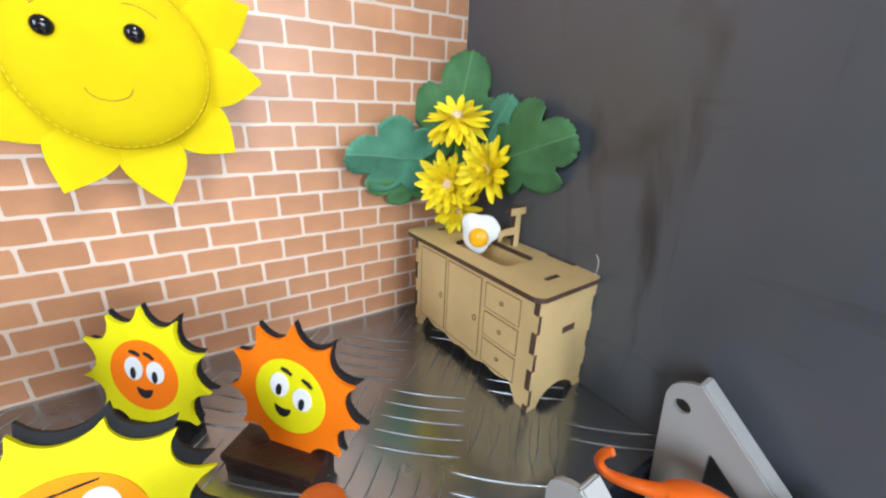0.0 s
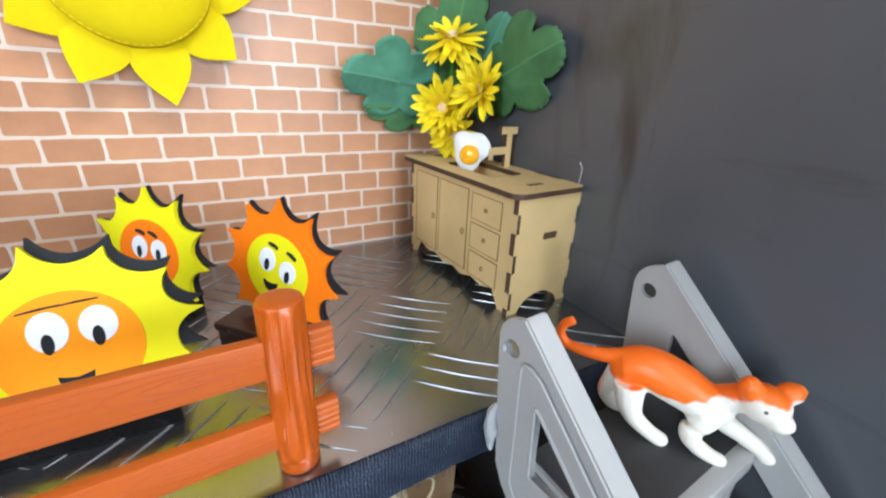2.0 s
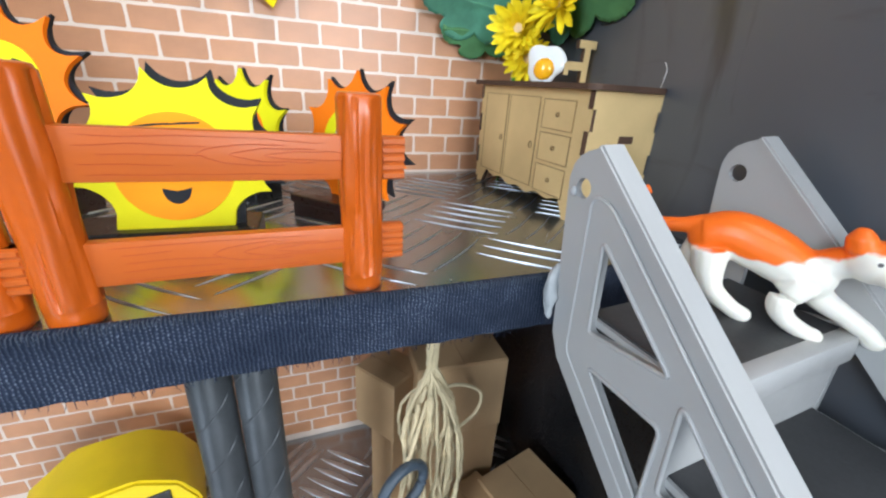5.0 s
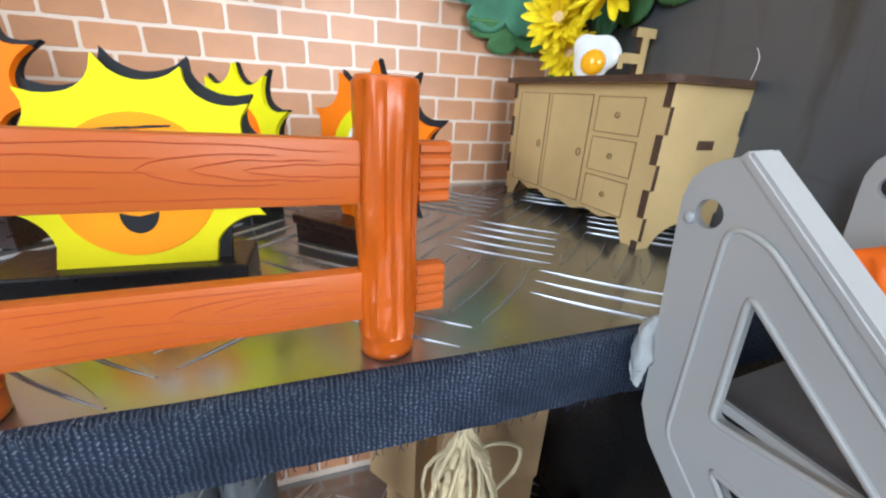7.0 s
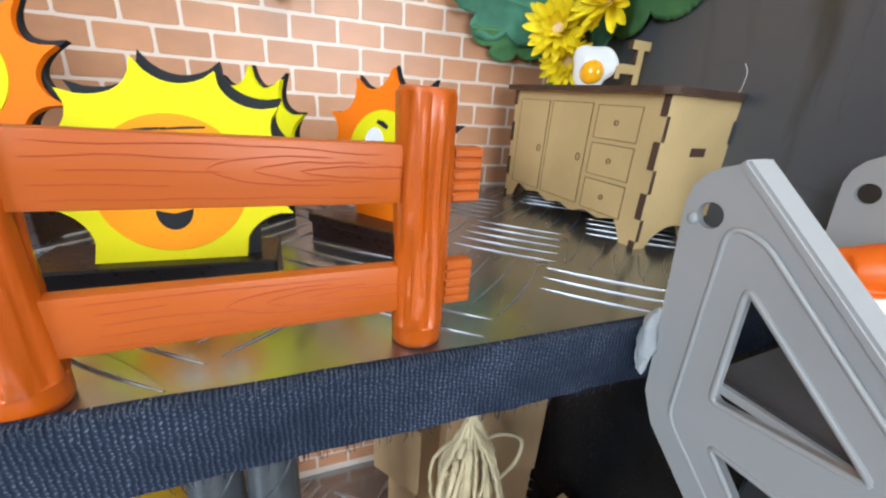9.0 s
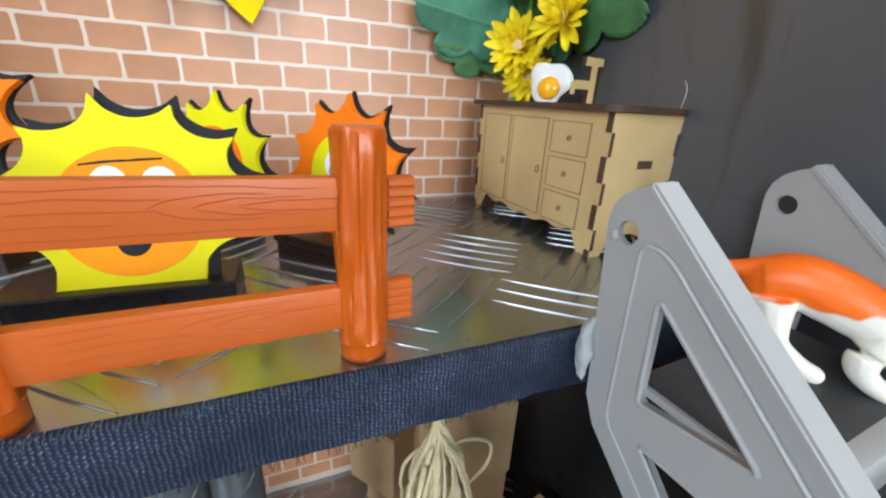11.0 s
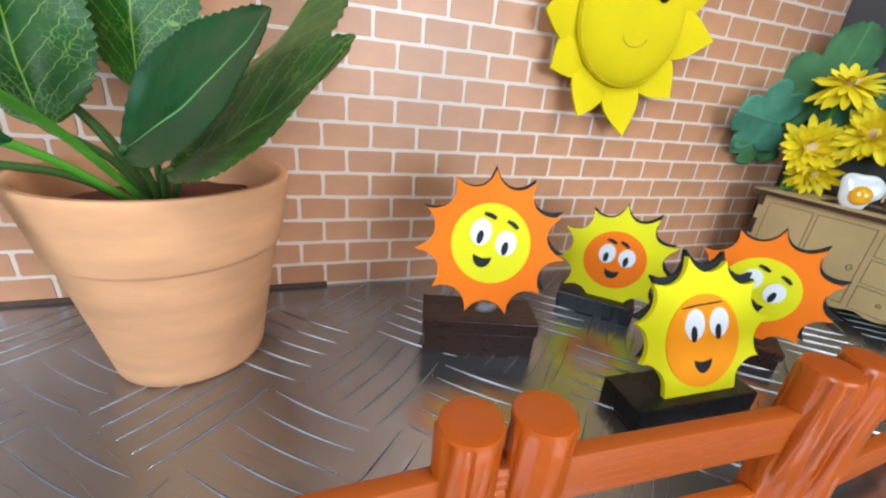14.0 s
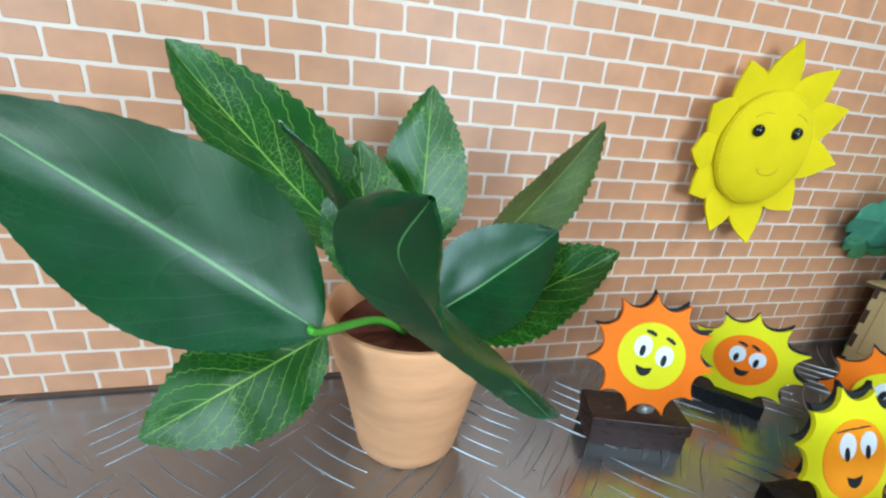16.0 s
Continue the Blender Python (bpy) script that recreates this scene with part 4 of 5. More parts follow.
def pierced(outer, holes, thick, m):
    """A flat plate with openings cut through it."""
    bm = bmesh.new()
    edges = []
    for loop in [outer] + holes:
        vs = [bm.verts.new((p[0], p[1], 0)) for p in loop]
        edges += [bm.edges.new((vs[i - 1], vs[i])) for i in range(len(vs))]
    bmesh.ops.triangle_fill(bm, use_beauty=True, use_dissolve=False, edges=edges)
    made = bmesh.ops.extrude_face_region(bm, geom=list(bm.faces))
    bmesh.ops.translate(bm, vec=(0, 0, thick), verts=[g for g in made["geom"] if isinstance(g, bmesh.types.BMVert)])
    bmesh.ops.recalc_face_normals(bm, faces=list(bm.faces))
    bmesh.ops.transform(bm, matrix=m, verts=list(bm.verts))
    return bm


def line_to(z, start):
    k = (z - start[1]) / SLOPE.y
    return (start[0] + SLOPE.x * k, z)


for x, sign in ((0.0, 1), (WIDE, 1)):
    foot = (LOW + 0.0006 - 0.0068 - x * math.sin(radians(2.4))) / 0.87
    hole, t = Vector((-0.0005, 0.0372)), 0.0022
    turn_ = STEPS @ pose(x, 0, 0, 90, 0, 90)
    edge = [(0.0078, 0.0330), (0.0080, 0.0400), (0.0066, 0.0452), (0.0036, 0.0490), (-0.0005, 0.0515), (-0.0060, 0.0535)]
    outer = edge + [line_to(foot, (-0.006, 0.0535)), line_to(foot, (-0.0010, -0.0430)), (-0.0010, -0.0430), (0.0042, -0.0320)]
    peg = [tuple(hole + 0.0040 * Vector((math.cos(a), math.sin(a)))) for a in np.linspace(0, 2 * math.pi, 25)[:-1]]
    openings = []
    for k in range(N_STEP - 1):
        dy, dz = -RUN * k, -RISE * k
        back = -0.0176 if k == 0 else -0.0192
        for tri in ([(back + 0.0008, 0.0215), (back, -0.0180), (-0.0545, -0.0118)], [(-0.0212, -0.0325), (-0.0562, -0.0700), (-0.0562, -0.0315)]):
            openings.append(rounded_polygon([(p[0] + dy, p[1] + dz) for p in tri], 0.0032))
    frame_ = part("side_frame", pierced(outer, [peg] + openings, t, turn_), GREY_PLASTIC, steps, "pierced grey side frame with a hole at the top")
    # raised inner panel and the rims of its openings
    end = line_to(foot + 0.012, (-0.0155, 0.0352))
    inner = rounded_polygon([(-0.0072, 0.0365), (-0.0165, 0.0352), end, line_to(foot + 0.012, (-0.0070, -0.0340)), (-0.0070, -0.0340)], 0.0050)
    if x > 0:
        inner, openings = [], []
    else:
        part("raised_panel", pierced(inner, openings, 0.0011, turn_ @ pose(0, 0, -0.0011)), GREY_PLASTIC, frame_, "raised moulded panel")
    for hole_ in [inner] * bool(inner) + openings:
        bm = bmesh.new()
        ring = [STEPS @ Vector((x - (0.0010 if hole_ is not inner else 0.0009), *p)) for p in hole_]
        tube(bm, ring + ring[:2], 0.0009 if hole_ is not inner else 0.0007, 8)
        part("rim", bm, GREY_PLASTIC, frame_, "rounded moulded rim", 60)
    # front flange: the broad sloping face of the side rail
    bm = bmesh.new()
    a, b = Vector((-0.0052, 0.0535)), Vector(line_to(foot, (-0.0052, 0.0535)))
    pts = bar2(a, b, 0.0034)
    prism(bm, [tuple(p) for p in pts], 0.0098, STEPS @ pose(x - 0.0006, 0, 0, 90, 0, 90))
    bmesh.ops.bevel(bm, geom=list(bm.edges), offset=0.0008, segments=2, affect="EDGES")
    part("rail_flange", bm, GREY_PLASTIC, steps, "smooth grey rail along the slope", 40)
for k in range(N_STEP):
    y0, z0 = -0.0165 - RUN * k, -0.0125 - RISE * k
    bm = bmesh.new()
    box(bm, (0.002, y0 - 0.0475, z0 - 0.0115), (WIDE, y0 - 0.040, z0 + 0.0006), STEPS, 0.0012)
    box(bm, (0.002, y0 - 0.0430, z0 - 0.0035), (WIDE, y0 + 0.0045, z0 - 0.0005), STEPS)
    box(bm, (0.002, y0 - 0.0440, z0 - RISE), (WIDE, y0 - 0.0415, z0 - 0.0100), STEPS)
    st = part("step", bm, GREY_PLASTIC, steps, "grey plastic step with a rounded nose", 40)
    part("step_pad", box(bmesh.new(), (0.0035, y0 - 0.0412, z0 - 0.0006), (WIDE - 0.0015, y0 + 0.004, z0 + 0.0004), STEPS), TREAD_GREY, st, "dark grey step pad")
bm = bmesh.new()
ball(bm, STEPS @ Vector((-0.0010, 0.0078, -0.0120)), (0.0022, 0.0030, 0.0115), None, 28)
for v in bm.verts:
    v.co += 0.0016 * noise.noise_vector(v.co * 260) + 0.0007 * noise.noise_vector(v.co * 900)
part("glue", bm, PALE_GLUE, steps, "smear of clear hot glue", 60)
bm = bmesh.new()
ball(bm, STEPS @ Vector((-0.0006, 0.0040, 0.0352)), (0.0010, 0.0015, 0.0017), None, 14)
part("glue", bm, PALE_GLUE, steps, "drop of clear hot glue", 60)

# ---- toy cat figurine on the top step ----
CAT = pose(-0.0390, -0.2375, -0.0030, 0, 0, math.degrees(math.atan2(-0.81, 0.58)))


bm = bmesh.new()
# along the body (x forwards), to its left (y), up (z)
spine = curve_points([(-0.0185, 0.0, 0.0270), (-0.010, 0.0, 0.0290), (0.000, 0.0, 0.0262), (0.009, 0.0, 0.0225), (0.0165, 0.0, 0.0225)], 6)
tube(bm, spine, [0.0052 + 0.0034 * math.sin(math.pi * min(1, 0.18 + 0.75 * k / (len(spine) - 1))) for k in range(len(spine))], 18)
ball(bm, (-0.0165, 0, 0.0265), (0.0068, 0.0066, 0.0078), None, 18)
ball(bm, (0.0145, 0, 0.0205), (0.0066, 0.0062, 0.0080), None, 18)
tube(bm, curve_points([(0.0130, 0, 0.0235), (0.0185, 0.0, 0.0265), (0.0240, 0.0, 0.0290)], 5), 0.0052, 14)
ball(bm, (0.0262, -0.0030, 0.0300), (0.0078, 0.0074, 0.0068), None, 22)
ball(bm, (0.0298, -0.0078, 0.0276), (0.0046, 0.0042, 0.0036), None, 18)
for a, b, c in (((0.0212, -0.0045, 0.0335), (0.0198, -0.0050, 0.0372), (0.0194, -0.0050, 0.0400)), ((0.0315, 0.0005, 0.0330), (0.0346, 0.0015, 0.0350), (0.0368, 0.0020, 0.0368))):
    tube(bm, [a, b, c], [0.0040, 0.0036, 0.0014], 14)
tube(bm, curve_points([(-0.0190, 0, 0.0310), (-0.0255, 0.001, 0.0285), (-0.0340, 0.002, 0.0272), (-0.0405, 0.003, 0.0275), (-0.0440, 0.003, 0.0318), (-0.0430, 0.003, 0.0365), (-0.0395, 0.003, 0.0395)], 6), [0.0034 - 0.0014 * min(1, k / 20) for k in range(37)], 12)
for pts, r in (
        ([(-0.0150, -0.0045, 0.0235), (-0.0135, -0.0055, 0.0150), (-0.0105, -0.0060, 0.0090), (-0.0040, -0.0062, 0.0045), (-0.0005, -0.0062, 0.0030)], (0.0062, 0.0050, 0.0036, 0.0030, 0.0030)),
        ([(-0.0175, 0.0045, 0.0235), (-0.0200, 0.0055, 0.0155), (-0.0220, 0.0055, 0.0090), (-0.0190, 0.0055, 0.0040), (-0.0160, 0.0055, 0.0030)], (0.0056, 0.0046, 0.0034, 0.0030, 0.0029)),
        ([(0.0120, -0.0040, 0.0185), (0.0085, -0.0055, 0.0110), (0.0110, -0.0060, 0.0060), (0.0170, -0.0062, 0.0030), (0.0190, -0.0062, 0.0026)], (0.0052, 0.0042, 0.0032, 0.0028, 0.0028)),
        ([(0.0150, 0.0040, 0.0175), (0.0200, 0.0050, 0.0120), (0.0265, 0.0050, 0.0085), (0.0335, 0.0050, 0.0045), (0.0365, 0.0050, 0.0020)], (0.0052, 0.0042, 0.0034, 0.0031, 0.0032))):
    run = curve_points(pts, 5)
    rad = [float(np.interp(k / (len(run) - 1) * 4, range(5), r)) for k in range(len(run))]
    tube(bm, run, rad, 12)
    ball(bm, run[-1], (rad[-1] * 1.15, rad[-1], rad[-1]), None, 12)
cat = link_mesh("cat_figurine", bm, CAT_SKIN)
cat.matrix_basis = CAT
mod = cat.modifiers.new("blend", "REMESH")
mod.mode, mod.voxel_size, mod.use_smooth_shade = "VOXEL", 0.00055, True
mod = cat.modifiers.new("soften", "SMOOTH")
mod.factor, mod.iterations = 0.6, 7
tagged(cat, "small orange and white rubber animal figurine on the top step", "figurine")

# ---- potted plant ----
POT = (-0.4488, -0.0535, 0.0)
plant = thing("potted_plant", POT, "artificial green leafy plant in a terracotta pot", "potted plant")
prof = [(0.0285, 0.0), (0.0300, 0.0012), (0.0335, 0.02), (0.0372, 0.040), (0.0402, 0.0545), (0.0407, 0.0560), (0.0418, 0.0568), (0.0424, 0.0580), (0.0462, 0.0790), (0.0468, 0.0838), (0.0462, 0.0852), (0.0440, 0.0852), (0.0428, 0.0840), (0.0405, 0.0700)]
prof = [(a[0] + (b[0] - a[0]) * t / 3, a[1] + (b[1] - a[1]) * t / 3) for a, b in zip(prof, prof[1:]) for t in range(3)] + [prof[-1]]
part("pot", lathe(bmesh.new(), prof, POT, 72, 0, 0.006), TERRACOTTA, plant, "plain terracotta pot with a broad rim", 50)
bm = bmesh.new()
lathe(bm, [(0.0404, 0.0660), (0.0404, 0.0705), (0.028, 0.0735), (0.012, 0.0745), (0.002, 0.0740)], POT, 40)
for v in bm.verts:
    if v.co.z > 0.069:
        v.co.z += 0.002 * noise.noise(v.co * 150)
part("filling", bm, SOIL, plant, "dark brown filling", 60)


def long_leaf(base, tip, side, width, arch=0.006, fold=0.22, toothed_edge=0.0013, twist=0.0, bow=0.0, via=()):
    """A pointed leaf from base to tip, by way of the points in via, arched along its length and folded along the midrib."""
    base, tip = Vector(base), Vector(tip)
    ax = tip - base
    length = ax.length
    ax.normalize()
    sd = Vector(side)
    sd = (sd - ax * sd.dot(ax)).normalized()
    nm = ax.cross(sd)
    line = [Vector(q) for q in curve_points([base, *via, tip], 12)]
    bm = bmesh.new()
    uvl = bm.loops.layers.uv.new("UVMap")
    n, m_, where, sheets = 44, 10, {}, []
    for back in (0, 1):
        sheet = []
        for i in range(n + 1):
            u = i / n
            w = 0.5 * width * (math.sin(math.pi * u ** 0.82) ** 0.78 if 0 < u < 1 else 0.0) + 0.0003
            if 0.05 < u < 0.97:
                w += toothed_edge * ((i % 2) - 0.5)
            tw = radians(twist) * u * u
            at = ax * (length * u) + base
            if via:
                k = min(int(u * (len(line) - 1)), len(line) - 2)
                at = line[k].lerp(line[k + 1], u * (len(line) - 1) - k)
                along = (line[k + 1] - line[k]).normalized()
                sd = (Vector(side) - along * along.dot(Vector(side))).normalized()
                nm = along.cross(sd)
            s2, n2 = math.cos(tw) * sd + math.sin(tw) * nm, math.cos(tw) * nm - math.sin(tw) * sd
            row = []
            for j in range(m_ + 1):
                v = -1 + 2 * j / m_
                lift = arch * 4 * u * (1 - u) + fold * abs(v) * w + 0.0019 * noise.noise((u * 4 + length * 90, v * 1.6, width * 70)) * (1 if 0.03 < u < 0.97 else 0)
                p = at + s2 * (v * w + bow * 4 * u * (1 - u)) + n2 * (lift - 0.0005 * back)
                vert = bm.verts.new(p)
                where[vert] = (u, 0.5 + 0.5 * v)
                row.append(vert)
            sheet.append(row)
        sheets.append(sheet)
    f, r = sheets
    for i in range(n):
        for j in range(m_):
            bm.faces.new([f[i][j], f[i + 1][j], f[i + 1][j + 1], f[i][j + 1]])
            bm.faces.new([r[i][j], r[i][j + 1], r[i + 1][j + 1], r[i + 1][j]])
        bm.faces.new([f[i][0], r[i][0], r[i + 1][0], f[i + 1][0]])
        bm.faces.new([f[i][m_], f[i + 1][m_], r[i + 1][m_], r[i][m_]])
    for face in bm.faces:
        for loop in face.loops:
            loop[uvl].uv = where[loop.vert]
    return bm


STEM_DARK = surface("olive_stem", (0.055, 0.13, 0.025), 0.5, big=40, fine=500, vary=0.2, bumps=0.1)
MID = Vector((-0.450, -0.055, 0.074))
LEAVES = [
    (LEAF_DARK, (-0.4915, -0.1310, 0.1190), (-0.5560, -0.1430, 0.1800), (0.55, 0.35, 0.75), 0.052, dict(arch=0.004, toothed_edge=0.0003, fold=0.3)),
    (LEAF_DARK, (-0.4757, -0.2020, 0.1775), (-0.4320, -0.1680, 0.1140), (0.58, -0.81, 0.0), 0.0215, dict(arch=0, toothed_edge=0.0003, fold=0.35, twist=-25, via=[(-0.4765, -0.190, 0.1680), (-0.4720, -0.183, 0.1570), (-0.4563, -0.174, 0.1397), (-0.4390, -0.168, 0.1196)])),
    (LEAF_DARK, (-0.4480, -0.0900, 0.0985), (-0.4020, -0.1020, 0.1420), (-0.28, 0.80, 0.52), 0.047, dict(arch=-0.003, toothed_edge=0.0009)),
    (LEAF_GREEN, (-0.4380, -0.0860, 0.0920), (-0.3800, -0.1120, 0.1370), (0.0, 0.87, 0.49), 0.043, dict(arch=-0.004)),
    (LEAF_OLIVE, (-0.4220, -0.0640, 0.1180), (-0.3700, -0.0700, 0.1840), (0.45, -0.85, 0.1), 0.034, dict(arch=0.005, fold=0.35)),
    (LEAF_GREEN, (-0.4500, -0.0590, 0.1150), (-0.4455, -0.0440, 0.1930), (1, -0.2, 0), 0.041, dict(arch=-0.003)),
    (LEAF_GREEN, (-0.4720, -0.0760, 0.1030), (-0.4790, -0.0610, 0.1680), (1, -0.15, 0.1), 0.041, dict(arch=-0.004)),
    (LEAF_GREEN, (-0.4760, -0.0600, 0.1150), (-0.5470, -0.0605, 0.1990), (0.75, -0.35, 0.6), 0.056, dict(arch=-0.004)),
    (LEAF_GREEN, (-0.4920, -0.0960, 0.0960), (-0.5440, -0.1310, 0.0845), (-0.35, 0.45, 0.75), 0.044, dict(arch=-0.004)),
    (LEAF_DARK, (-0.4800, -0.0700, 0.1250), (-0.5060, -0.0900, 0.1760), (0.2, -0.8, 0.5), 0.016, dict(arch=0.002, toothed_edge=0.0002)),
]
for mat, base, tip, side, width, opts in LEAVES:
    part("leaf", long_leaf(base, tip, side, width, **opts), mat, plant, "glossy green cloth leaf with pale veins", 60)
    bm = bmesh.new()
    b = Vector(opts["via"][2]) + Vector((-0.0045, 0.0080, -0.0015)) if "via" in opts else Vector(base)
    out = (b - MID) * 0.5
    tube(bm, curve_points([MID + 0.12 * (b - MID) - Vector((0, 0, 0.006)), MID + out + Vector((0, 0, 0.003)), b, b + 0.04 * (Vector(tip) - b)], 6), [0.0014] * 12 + [0.0011] * 6 + [0.0006], 8)
    part("stem", bm, STEM_GREEN if base[1] < -0.12 else STEM_DARK, plant, "green leaf stalk", 60)

# ---- lower storey ----


def card_box(at, size, yaw, tilt=0.0):
    w, d, h = size
    m = pose(*at, tilt, 0, yaw)
    ob = thing("cardboard_box", at, "small plain brown cardboard box on the lower floor", "box", "small cardboard boxes")
    part("body", box(bmesh.new(), (-w / 2, -d / 2, 0), (w / 2, d / 2, h), m, 0.0009), CARDBOARD, ob)
    bm = bmesh.new()
    box(bm, (-w / 2 + 0.0008, -d / 2 + 0.0008, h + 0.0001), (-0.0005, d / 2 - 0.0008, h + 0.0009), m)
    box(bm, (0.0005, -d / 2 + 0.0008, h + 0.0001), (w / 2 - 0.0008, d / 2 - 0.0008, h + 0.0009), m)
    part("flap", bm, CARDBOARD, ob, "closed box flaps")
    return ob


card_box((-0.0890, -0.0960, LOW), (0.064, 0.048, 0.098), 2)
card_box((-0.0890, -0.0960, LOW + 0.0990), (0.066, 0.050, 0.060), -3)
card_box((-0.1300, -0.0920, LOW), (0.028, 0.030, 0.101), 20)
card_box((-0.1370, -0.0960, LOW + 0.1020), (0.032, 0.036, 0.048), 36)
card_box((-0.0420, -0.1480, LOW), (0.056, 0.050, 0.055), 14)
card_box((-0.0860, -0.1500, LOW), (0.046, 0.044, 0.053), 20)

tassel = thing("twine_tassel", (-0.125, -0.150, -0.019), "pale jute twine bundle with a ring hung under the shelf", "twine")
rnd = random.Random(4)
for k in range(26):
    bm = bmesh.new()
    x, y = -0.126 + 0.036 * (rnd.random() - 0.5), -0.150 + 0.014 * (rnd.random() - 0.5)
    run = [(-0.125, -0.150, -0.0185), (-0.125 + 0.004 * (rnd.random() - 0.5), -0.150, -0.075), (x, y, -0.11), (x + 0.012 * (rnd.random() - 0.5), y - 0.006, -0.155), (x + 0.02 * (rnd.random() - 0.5), y - 0.004, -0.195 - 0.03 * rnd.random())]
    run = [Vector(p) + 0.0012 * noise.noise_vector(Vector(p) * 300 + Vector((k, 0, 0))) for p in curve_points(run, 10)]
    thick = 0.0009 + 0.0008 * rnd.random()
    tube(bm, run, [thick * (1 + 0.3 * noise.noise((i * 0.9, k, 0))) for i in range(len(run))], 6)
    part("strand", bm, TWINE, tassel, "rough jute strand")
bm = bmesh.new()
tube(bm, curve_points([(-0.125, -0.150, -0.095), (-0.105, -0.146, -0.098), (-0.088, -0.142, -0.112), (-0.090, -0.142, -0.128), (-0.108, -0.146, -0.136), (-0.122, -0.150, -0.138)], 8), 0.0011, 6)
part("loop", bm, TWINE, tassel, "loose loop of twine")
bm = bmesh.new()
tube(bm, [(-0.146 + 0.0135 * math.cos(a), -0.172 + 0.006 * math.cos(a), -0.139 + 0.0150 * math.sin(a)) for a in np.linspace(0, 2 * math.pi, 33)], 0.0030, 10)
part("ring", bm, STEEL_BLUE, tassel, "blue-grey ribbed ring", 60)
bm = bmesh.new()
tube(bm, [(-0.128, -0.152, -0.10), (-0.138, -0.163, -0.118), (-0.146, -0.172, -0.126)], 0.0011, 6)
part("strand", bm, TWINE, tassel, "rough jute strand")

for k, x in enumerate((-0.2285, -0.2110)):
    ob = thing("round_pillar", (x, -0.165, LOW), "dark grey foil-covered round post holding up the shelf", "post", "posts under the shelf")
    bm = bmesh.new()
    h = -0.0192 - LOW
    lathe(bm, [(0.0082, 0.0), (0.0085, 0.001), (0.0085, h * 0.5), (0.0085, h - 0.001), (0.0082, h)], (x, -0.165, LOW), 32)
    shaft = part("shaft", bm, PILLAR_FOIL, ob, "dark grey foil-covered shaft", 50)
    bm = bmesh.new()
    for j in range(9):
        z = LOW + 0.02 + j * 0.025
        tube(bm, [(x + 0.0086 * math.cos(a), -0.165 + 0.0086 * math.sin(a), z + 0.010 * (a + 2.3)) for a in np.linspace(-2.6, -0.5, 10)], [0.0001] + [0.0005] * 8 + [0.0001], 6)
    part("raised_bar", bm, PILLAR_FOIL, shaft, "slanting raised bars")

truck = thing("toy_truck", (-0.325, -0.065, LOW), "yellow plastic toy truck parked on the lower floor", "toy truck")
TM = pose(-0.325, -0.065, LOW, 0, 0, 12)
bm = bmesh.new()
prism(bm, [(-0.050, 0.018), (0.050, 0.018), (0.050, 0.050), (0.040, 0.070), (0.018, 0.084), (-0.020, 0.084), (-0.050, 0.060)], 0.052, TM @ pose(0, 0.026, 0, 90, 0, 0))
bmesh.ops.bevel(bm, geom=list(bm.edges), offset=0.0022, segments=2, affect="EDGES")
part("body", bm, TRUCK_YELLOW, truck, "yellow moulded truck body", 40)
part("window", box(bmesh.new(), (-0.006, -0.0272, 0.048), (0.034, -0.0255, 0.068), TM, 0.0008), TRUCK_DARK, truck, "dark truck window")
for wx in (-0.032, 0.032):
    for wy in (-0.030, 0.022):
        bm = bmesh.new()
        tube(bm, [TM @ Vector((wx, wy, 0.0152)), TM @ Vector((wx, wy + 0.009, 0.0152))], 0.0152, 24)
        wheel = part("wheel", bm, TRUCK_DARK, truck, "black toy tyre", 40)
        bm = bmesh.new()
        tube(bm, [TM @ Vector((wx, wy - 0.0006, 0.0152)), TM @ Vector((wx, wy + 0.0096, 0.0152))], 0.007, 16)
        part("rim", bm, TRUCK_YELLOW, wheel, "yellow wheel hub", 40)

# ---- the room round the set ----
ROOM = ((-2.0, -2.4, -1.0), (1.6, 1.2, 1.35))
(rx0, ry0, rz0), (rx1, ry1, rz1) = ROOM
for nm, lo, hi in (("room_wall_south", (rx0, ry0 - 0.1, rz0), (rx1, ry0, rz1)), ("room_wall_north", (rx0, ry1, rz0), (rx1, ry1 + 0.1, rz1)),
                   ("room_wall_west", (rx0 - 0.1, ry0, rz0), (rx0, ry1, rz1)), ("room_wall_east", (rx1, ry0, rz0), (rx1 + 0.1, ry1, rz1)),
                   ("room_ceiling", (rx0, ry0, rz1), (rx1, ry1, rz1 + 0.1)), ("room_floor", (rx0, ry0, rz0 - 0.1), (rx1, ry1, rz0))):
    tagged(part(nm, box(bmesh.new(), lo, hi), ROOM_PAINT, None), "plain painted surface of the surrounding room", "room", kind="structure")
tagged(part("table", box(bmesh.new(), (LEFT - 0.1, -1.0, LOW - 0.045), (0.1, 0.1, LOW - 0.0205), None, 0.002), TABLE_TOP, None), "plain wooden board under the set", "table", kind="structure")

# ---- pieces of floor and wall ----
BAR_MESH = bar_mesh("raised_bar", 0.0465, 0.0026, 0.0008)
for p, a in bar_places(LEFT, 0.0, SHELF_FRONT, 0.0, 0.0125):
    ob = new("raised_bar", BAR_MESH)
    ob.parent = floor
    ob.matrix_basis = pose(p.x, p.y, 0.0, 0, 0, math.degrees(a))
bm = bmesh.new()
for p, a in bar_places(-0.42, 0.0, -0.30, 0.0, 0.02):
    made = len(bm.verts)
    bm.from_mesh(BAR_MESH)
    bm.verts.ensure_lookup_table()
    m = pose(p.x, p.y, LOW, 0, 0, math.degrees(a))
    for v in bm.verts[made:]:
        v.co = m @ v.co
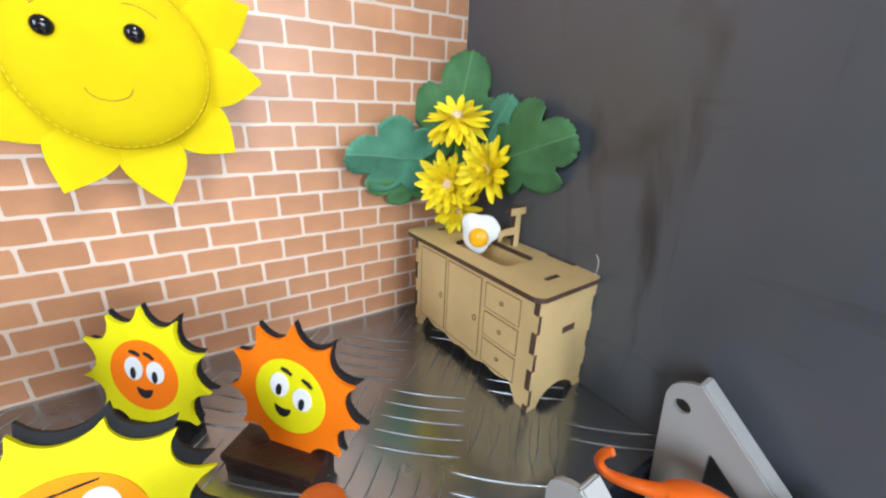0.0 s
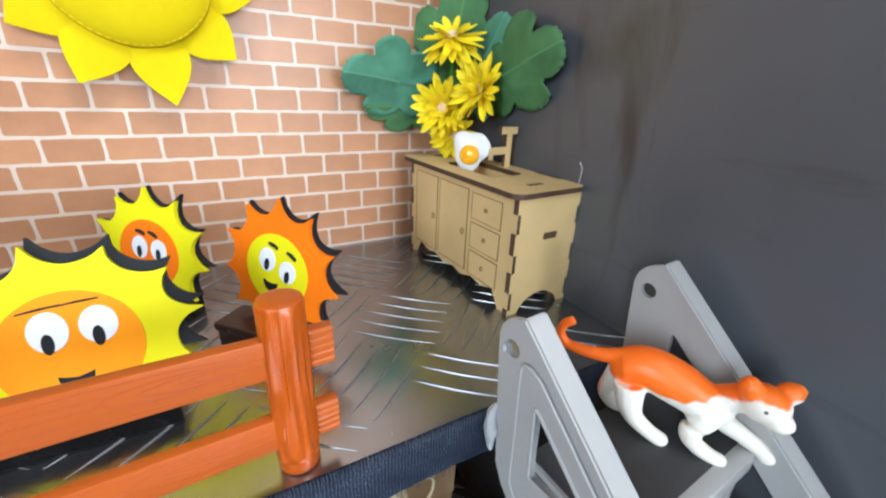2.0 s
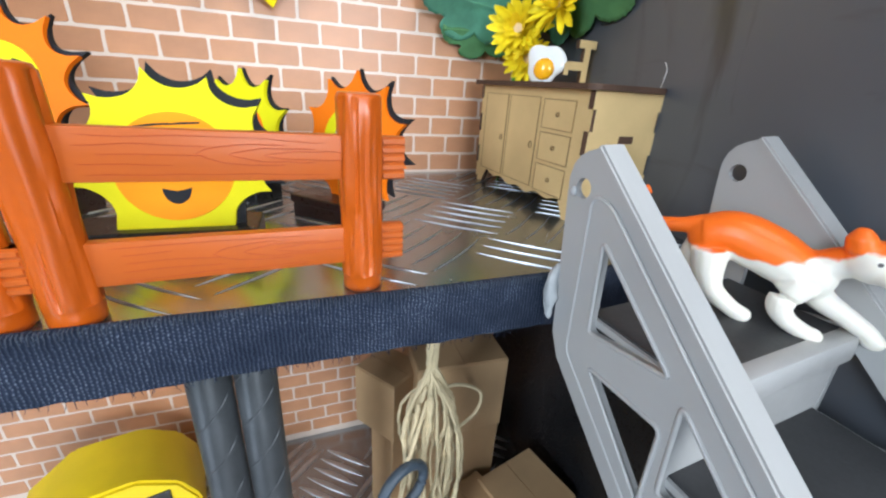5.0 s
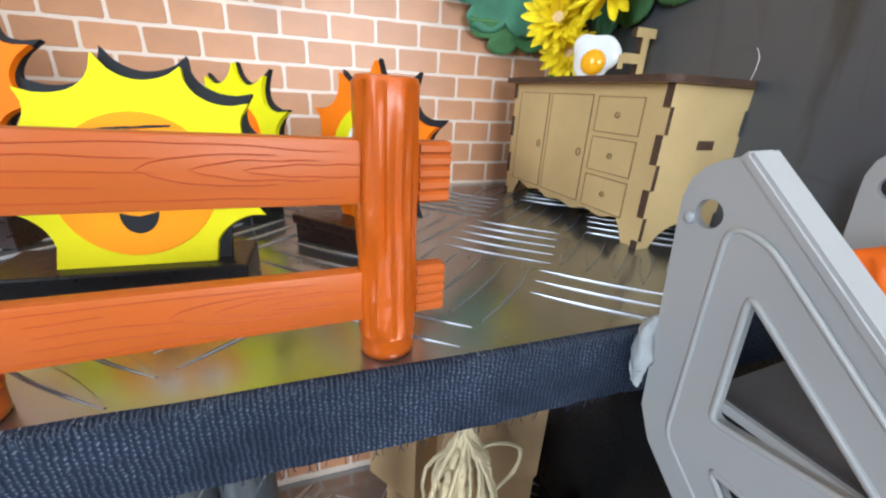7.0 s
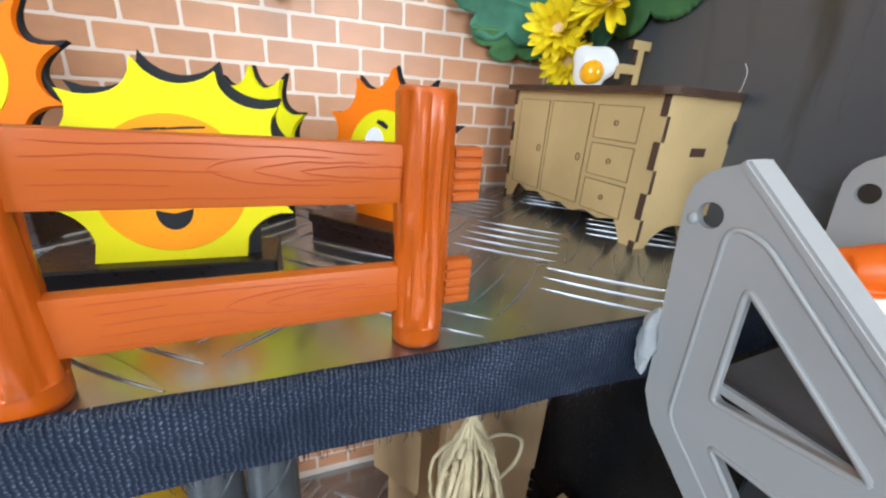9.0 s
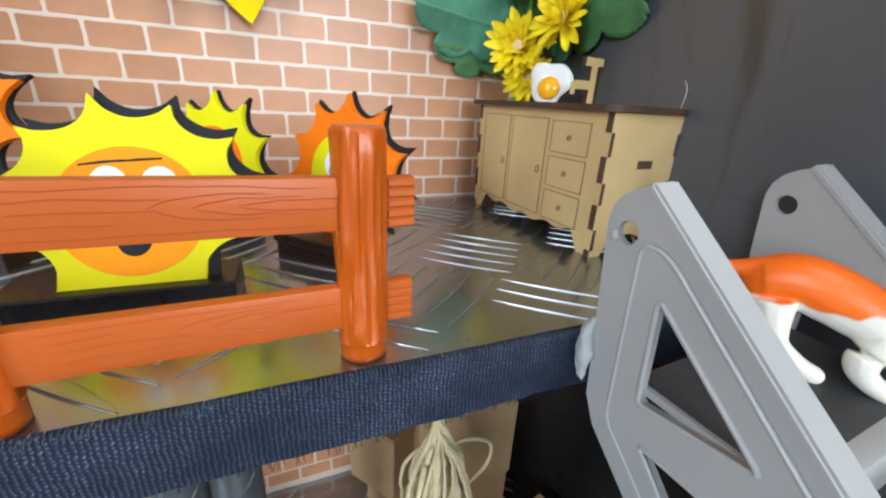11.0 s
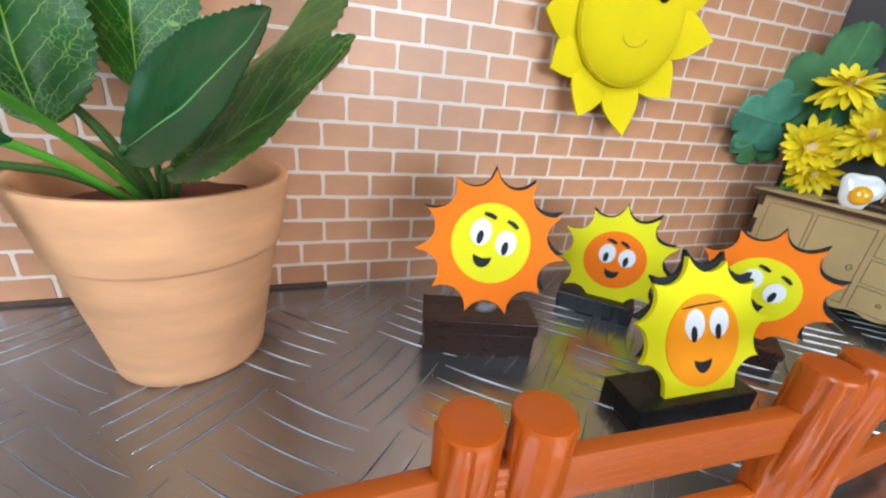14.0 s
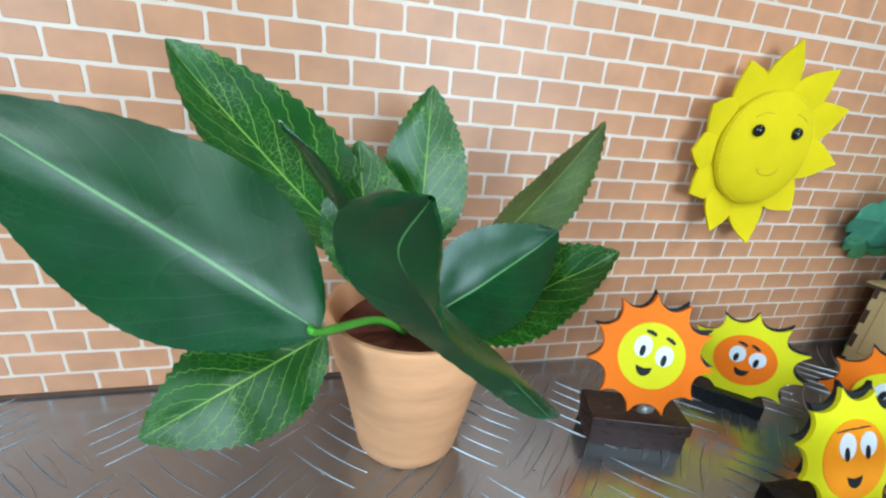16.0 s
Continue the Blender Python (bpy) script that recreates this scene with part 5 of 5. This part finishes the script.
low_bars = part("raised_bars", bm, BAR, low_floor, soft=60)
tagged(low_bars, kind="stuff")


def brick_outline(x0, x1, z0, z1, rnd, uneven=0.00022):
    """A brick's outline, counter-clockwise, with sides that wander a little as a drawn line does."""
    pts = []
    for (ax, az), (bx, bz) in zip(((x0, z0), (x1, z0), (x1, z1), (x0, z1)), ((x1, z0), (x1, z1), (x0, z1), (x0, z0))):
        for u in ((0.03, 0.27, 0.5, 0.74, 0.97) if abs(bx - ax) > abs(bz - az) else (0.07, 0.5, 0.93)):
            px, pz = ax + (bx - ax) * u, az + (bz - az) * u
            off = uneven * (rnd.random() - 0.5) * 2
            pts.append((px, pz + off) if abs(bx - ax) > abs(bz - az) else (px + off, pz))
    return pts


def brick_shape(bm, pts):
    """A thin pad with a bevelled rim on the wall's face."""
    cx, cz = sum(p[0] for p in pts) / len(pts), sum(p[1] for p in pts) / len(pts)
    lo = [bm.verts.new((x, 0, z)) for x, z in pts]
    hi = [bm.verts.new((x + (0.00015 if x < cx else -0.00015), -0.00028, z + (0.00015 if z < cz else -0.00015))) for x, z in pts]
    bm.faces.new(hi)
    for k in range(len(pts)):
        bm.faces.new([lo[k], lo[(k + 1) % len(pts)], hi[(k + 1) % len(pts)], hi[k]])


def brick_data(w, h, seed):
    bm = bmesh.new()
    brick_shape(bm, brick_outline(-w / 2, w / 2, -h / 2, h / 2, random.Random(seed)))
    me = bpy.data.meshes.new("brick")
    bm.normal_update()
    bm.to_mesh(me)
    bm.free()
    me.materials.append(BRICK)
    return me


FULL = [brick_data(BRICK_W - JOINT, ROW - JOINT, seed) for seed in range(12)]
rest, singles, rnd = bmesh.new(), 0, random.Random(31)
for k in range(-20, 28):
    zc = FIRST_LINE + ROW * (k + 0.5)
    off = -0.0145 if k % 2 == 0 else -0.0282
    if zc > 0.412:
        continue
    for i in range(-32, 2):
        x0, x1 = off + BRICK_W * i + JOINT / 2, off + BRICK_W * (i + 1) - JOINT / 2
        x0, x1 = max(x0, LEFT), min(x1, EAST - 0.0003)
        if x1 - x0 < 0.002:
            continue
        full = x1 - x0 > BRICK_W - JOINT - 1e-6
        if full and 0.0 < zc < 0.20 and -0.60 < x0 and singles < 300:
            ob = new("brick", rnd.choice(FULL))
            ob.parent = wall
            ob.matrix_basis = pose((x0 + x1) / 2, 0, zc)
            singles += 1
        elif zc > LOW + 0.004:
            h = ROW - JOINT
            z0, z1 = max(zc - h / 2, LOW if zc < -0.02 else -0.5), zc + h / 2
            if zc > 0 and z0 < 0.0002:
                z0 = 0.0002
            brick_shape(rest, brick_outline(x0, x1, z0, z1, rnd))
tagged(part("bricks", rest, BRICK, wall), kind="stuff")

seam = part("paper_seam", box(bmesh.new(), (LEFT, -0.0005, 0.2462), (EAST - 0.0004, 0.0, 0.2494)), MORTAR, None)
tagged(seam, "pale seam where two sheets of wall paper meet", "trim", kind="structure")
# thin dark brown strip at the wall's foot, along its left part only
foot_strip = part("trim_base", box(bmesh.new(), (LEFT, -0.0011, 0.0), (-0.385, -0.0001, 0.0026)), BURNT, None)
tagged(foot_strip, "dark brown strip along the foot of the brick wall", "trim", kind="structure")
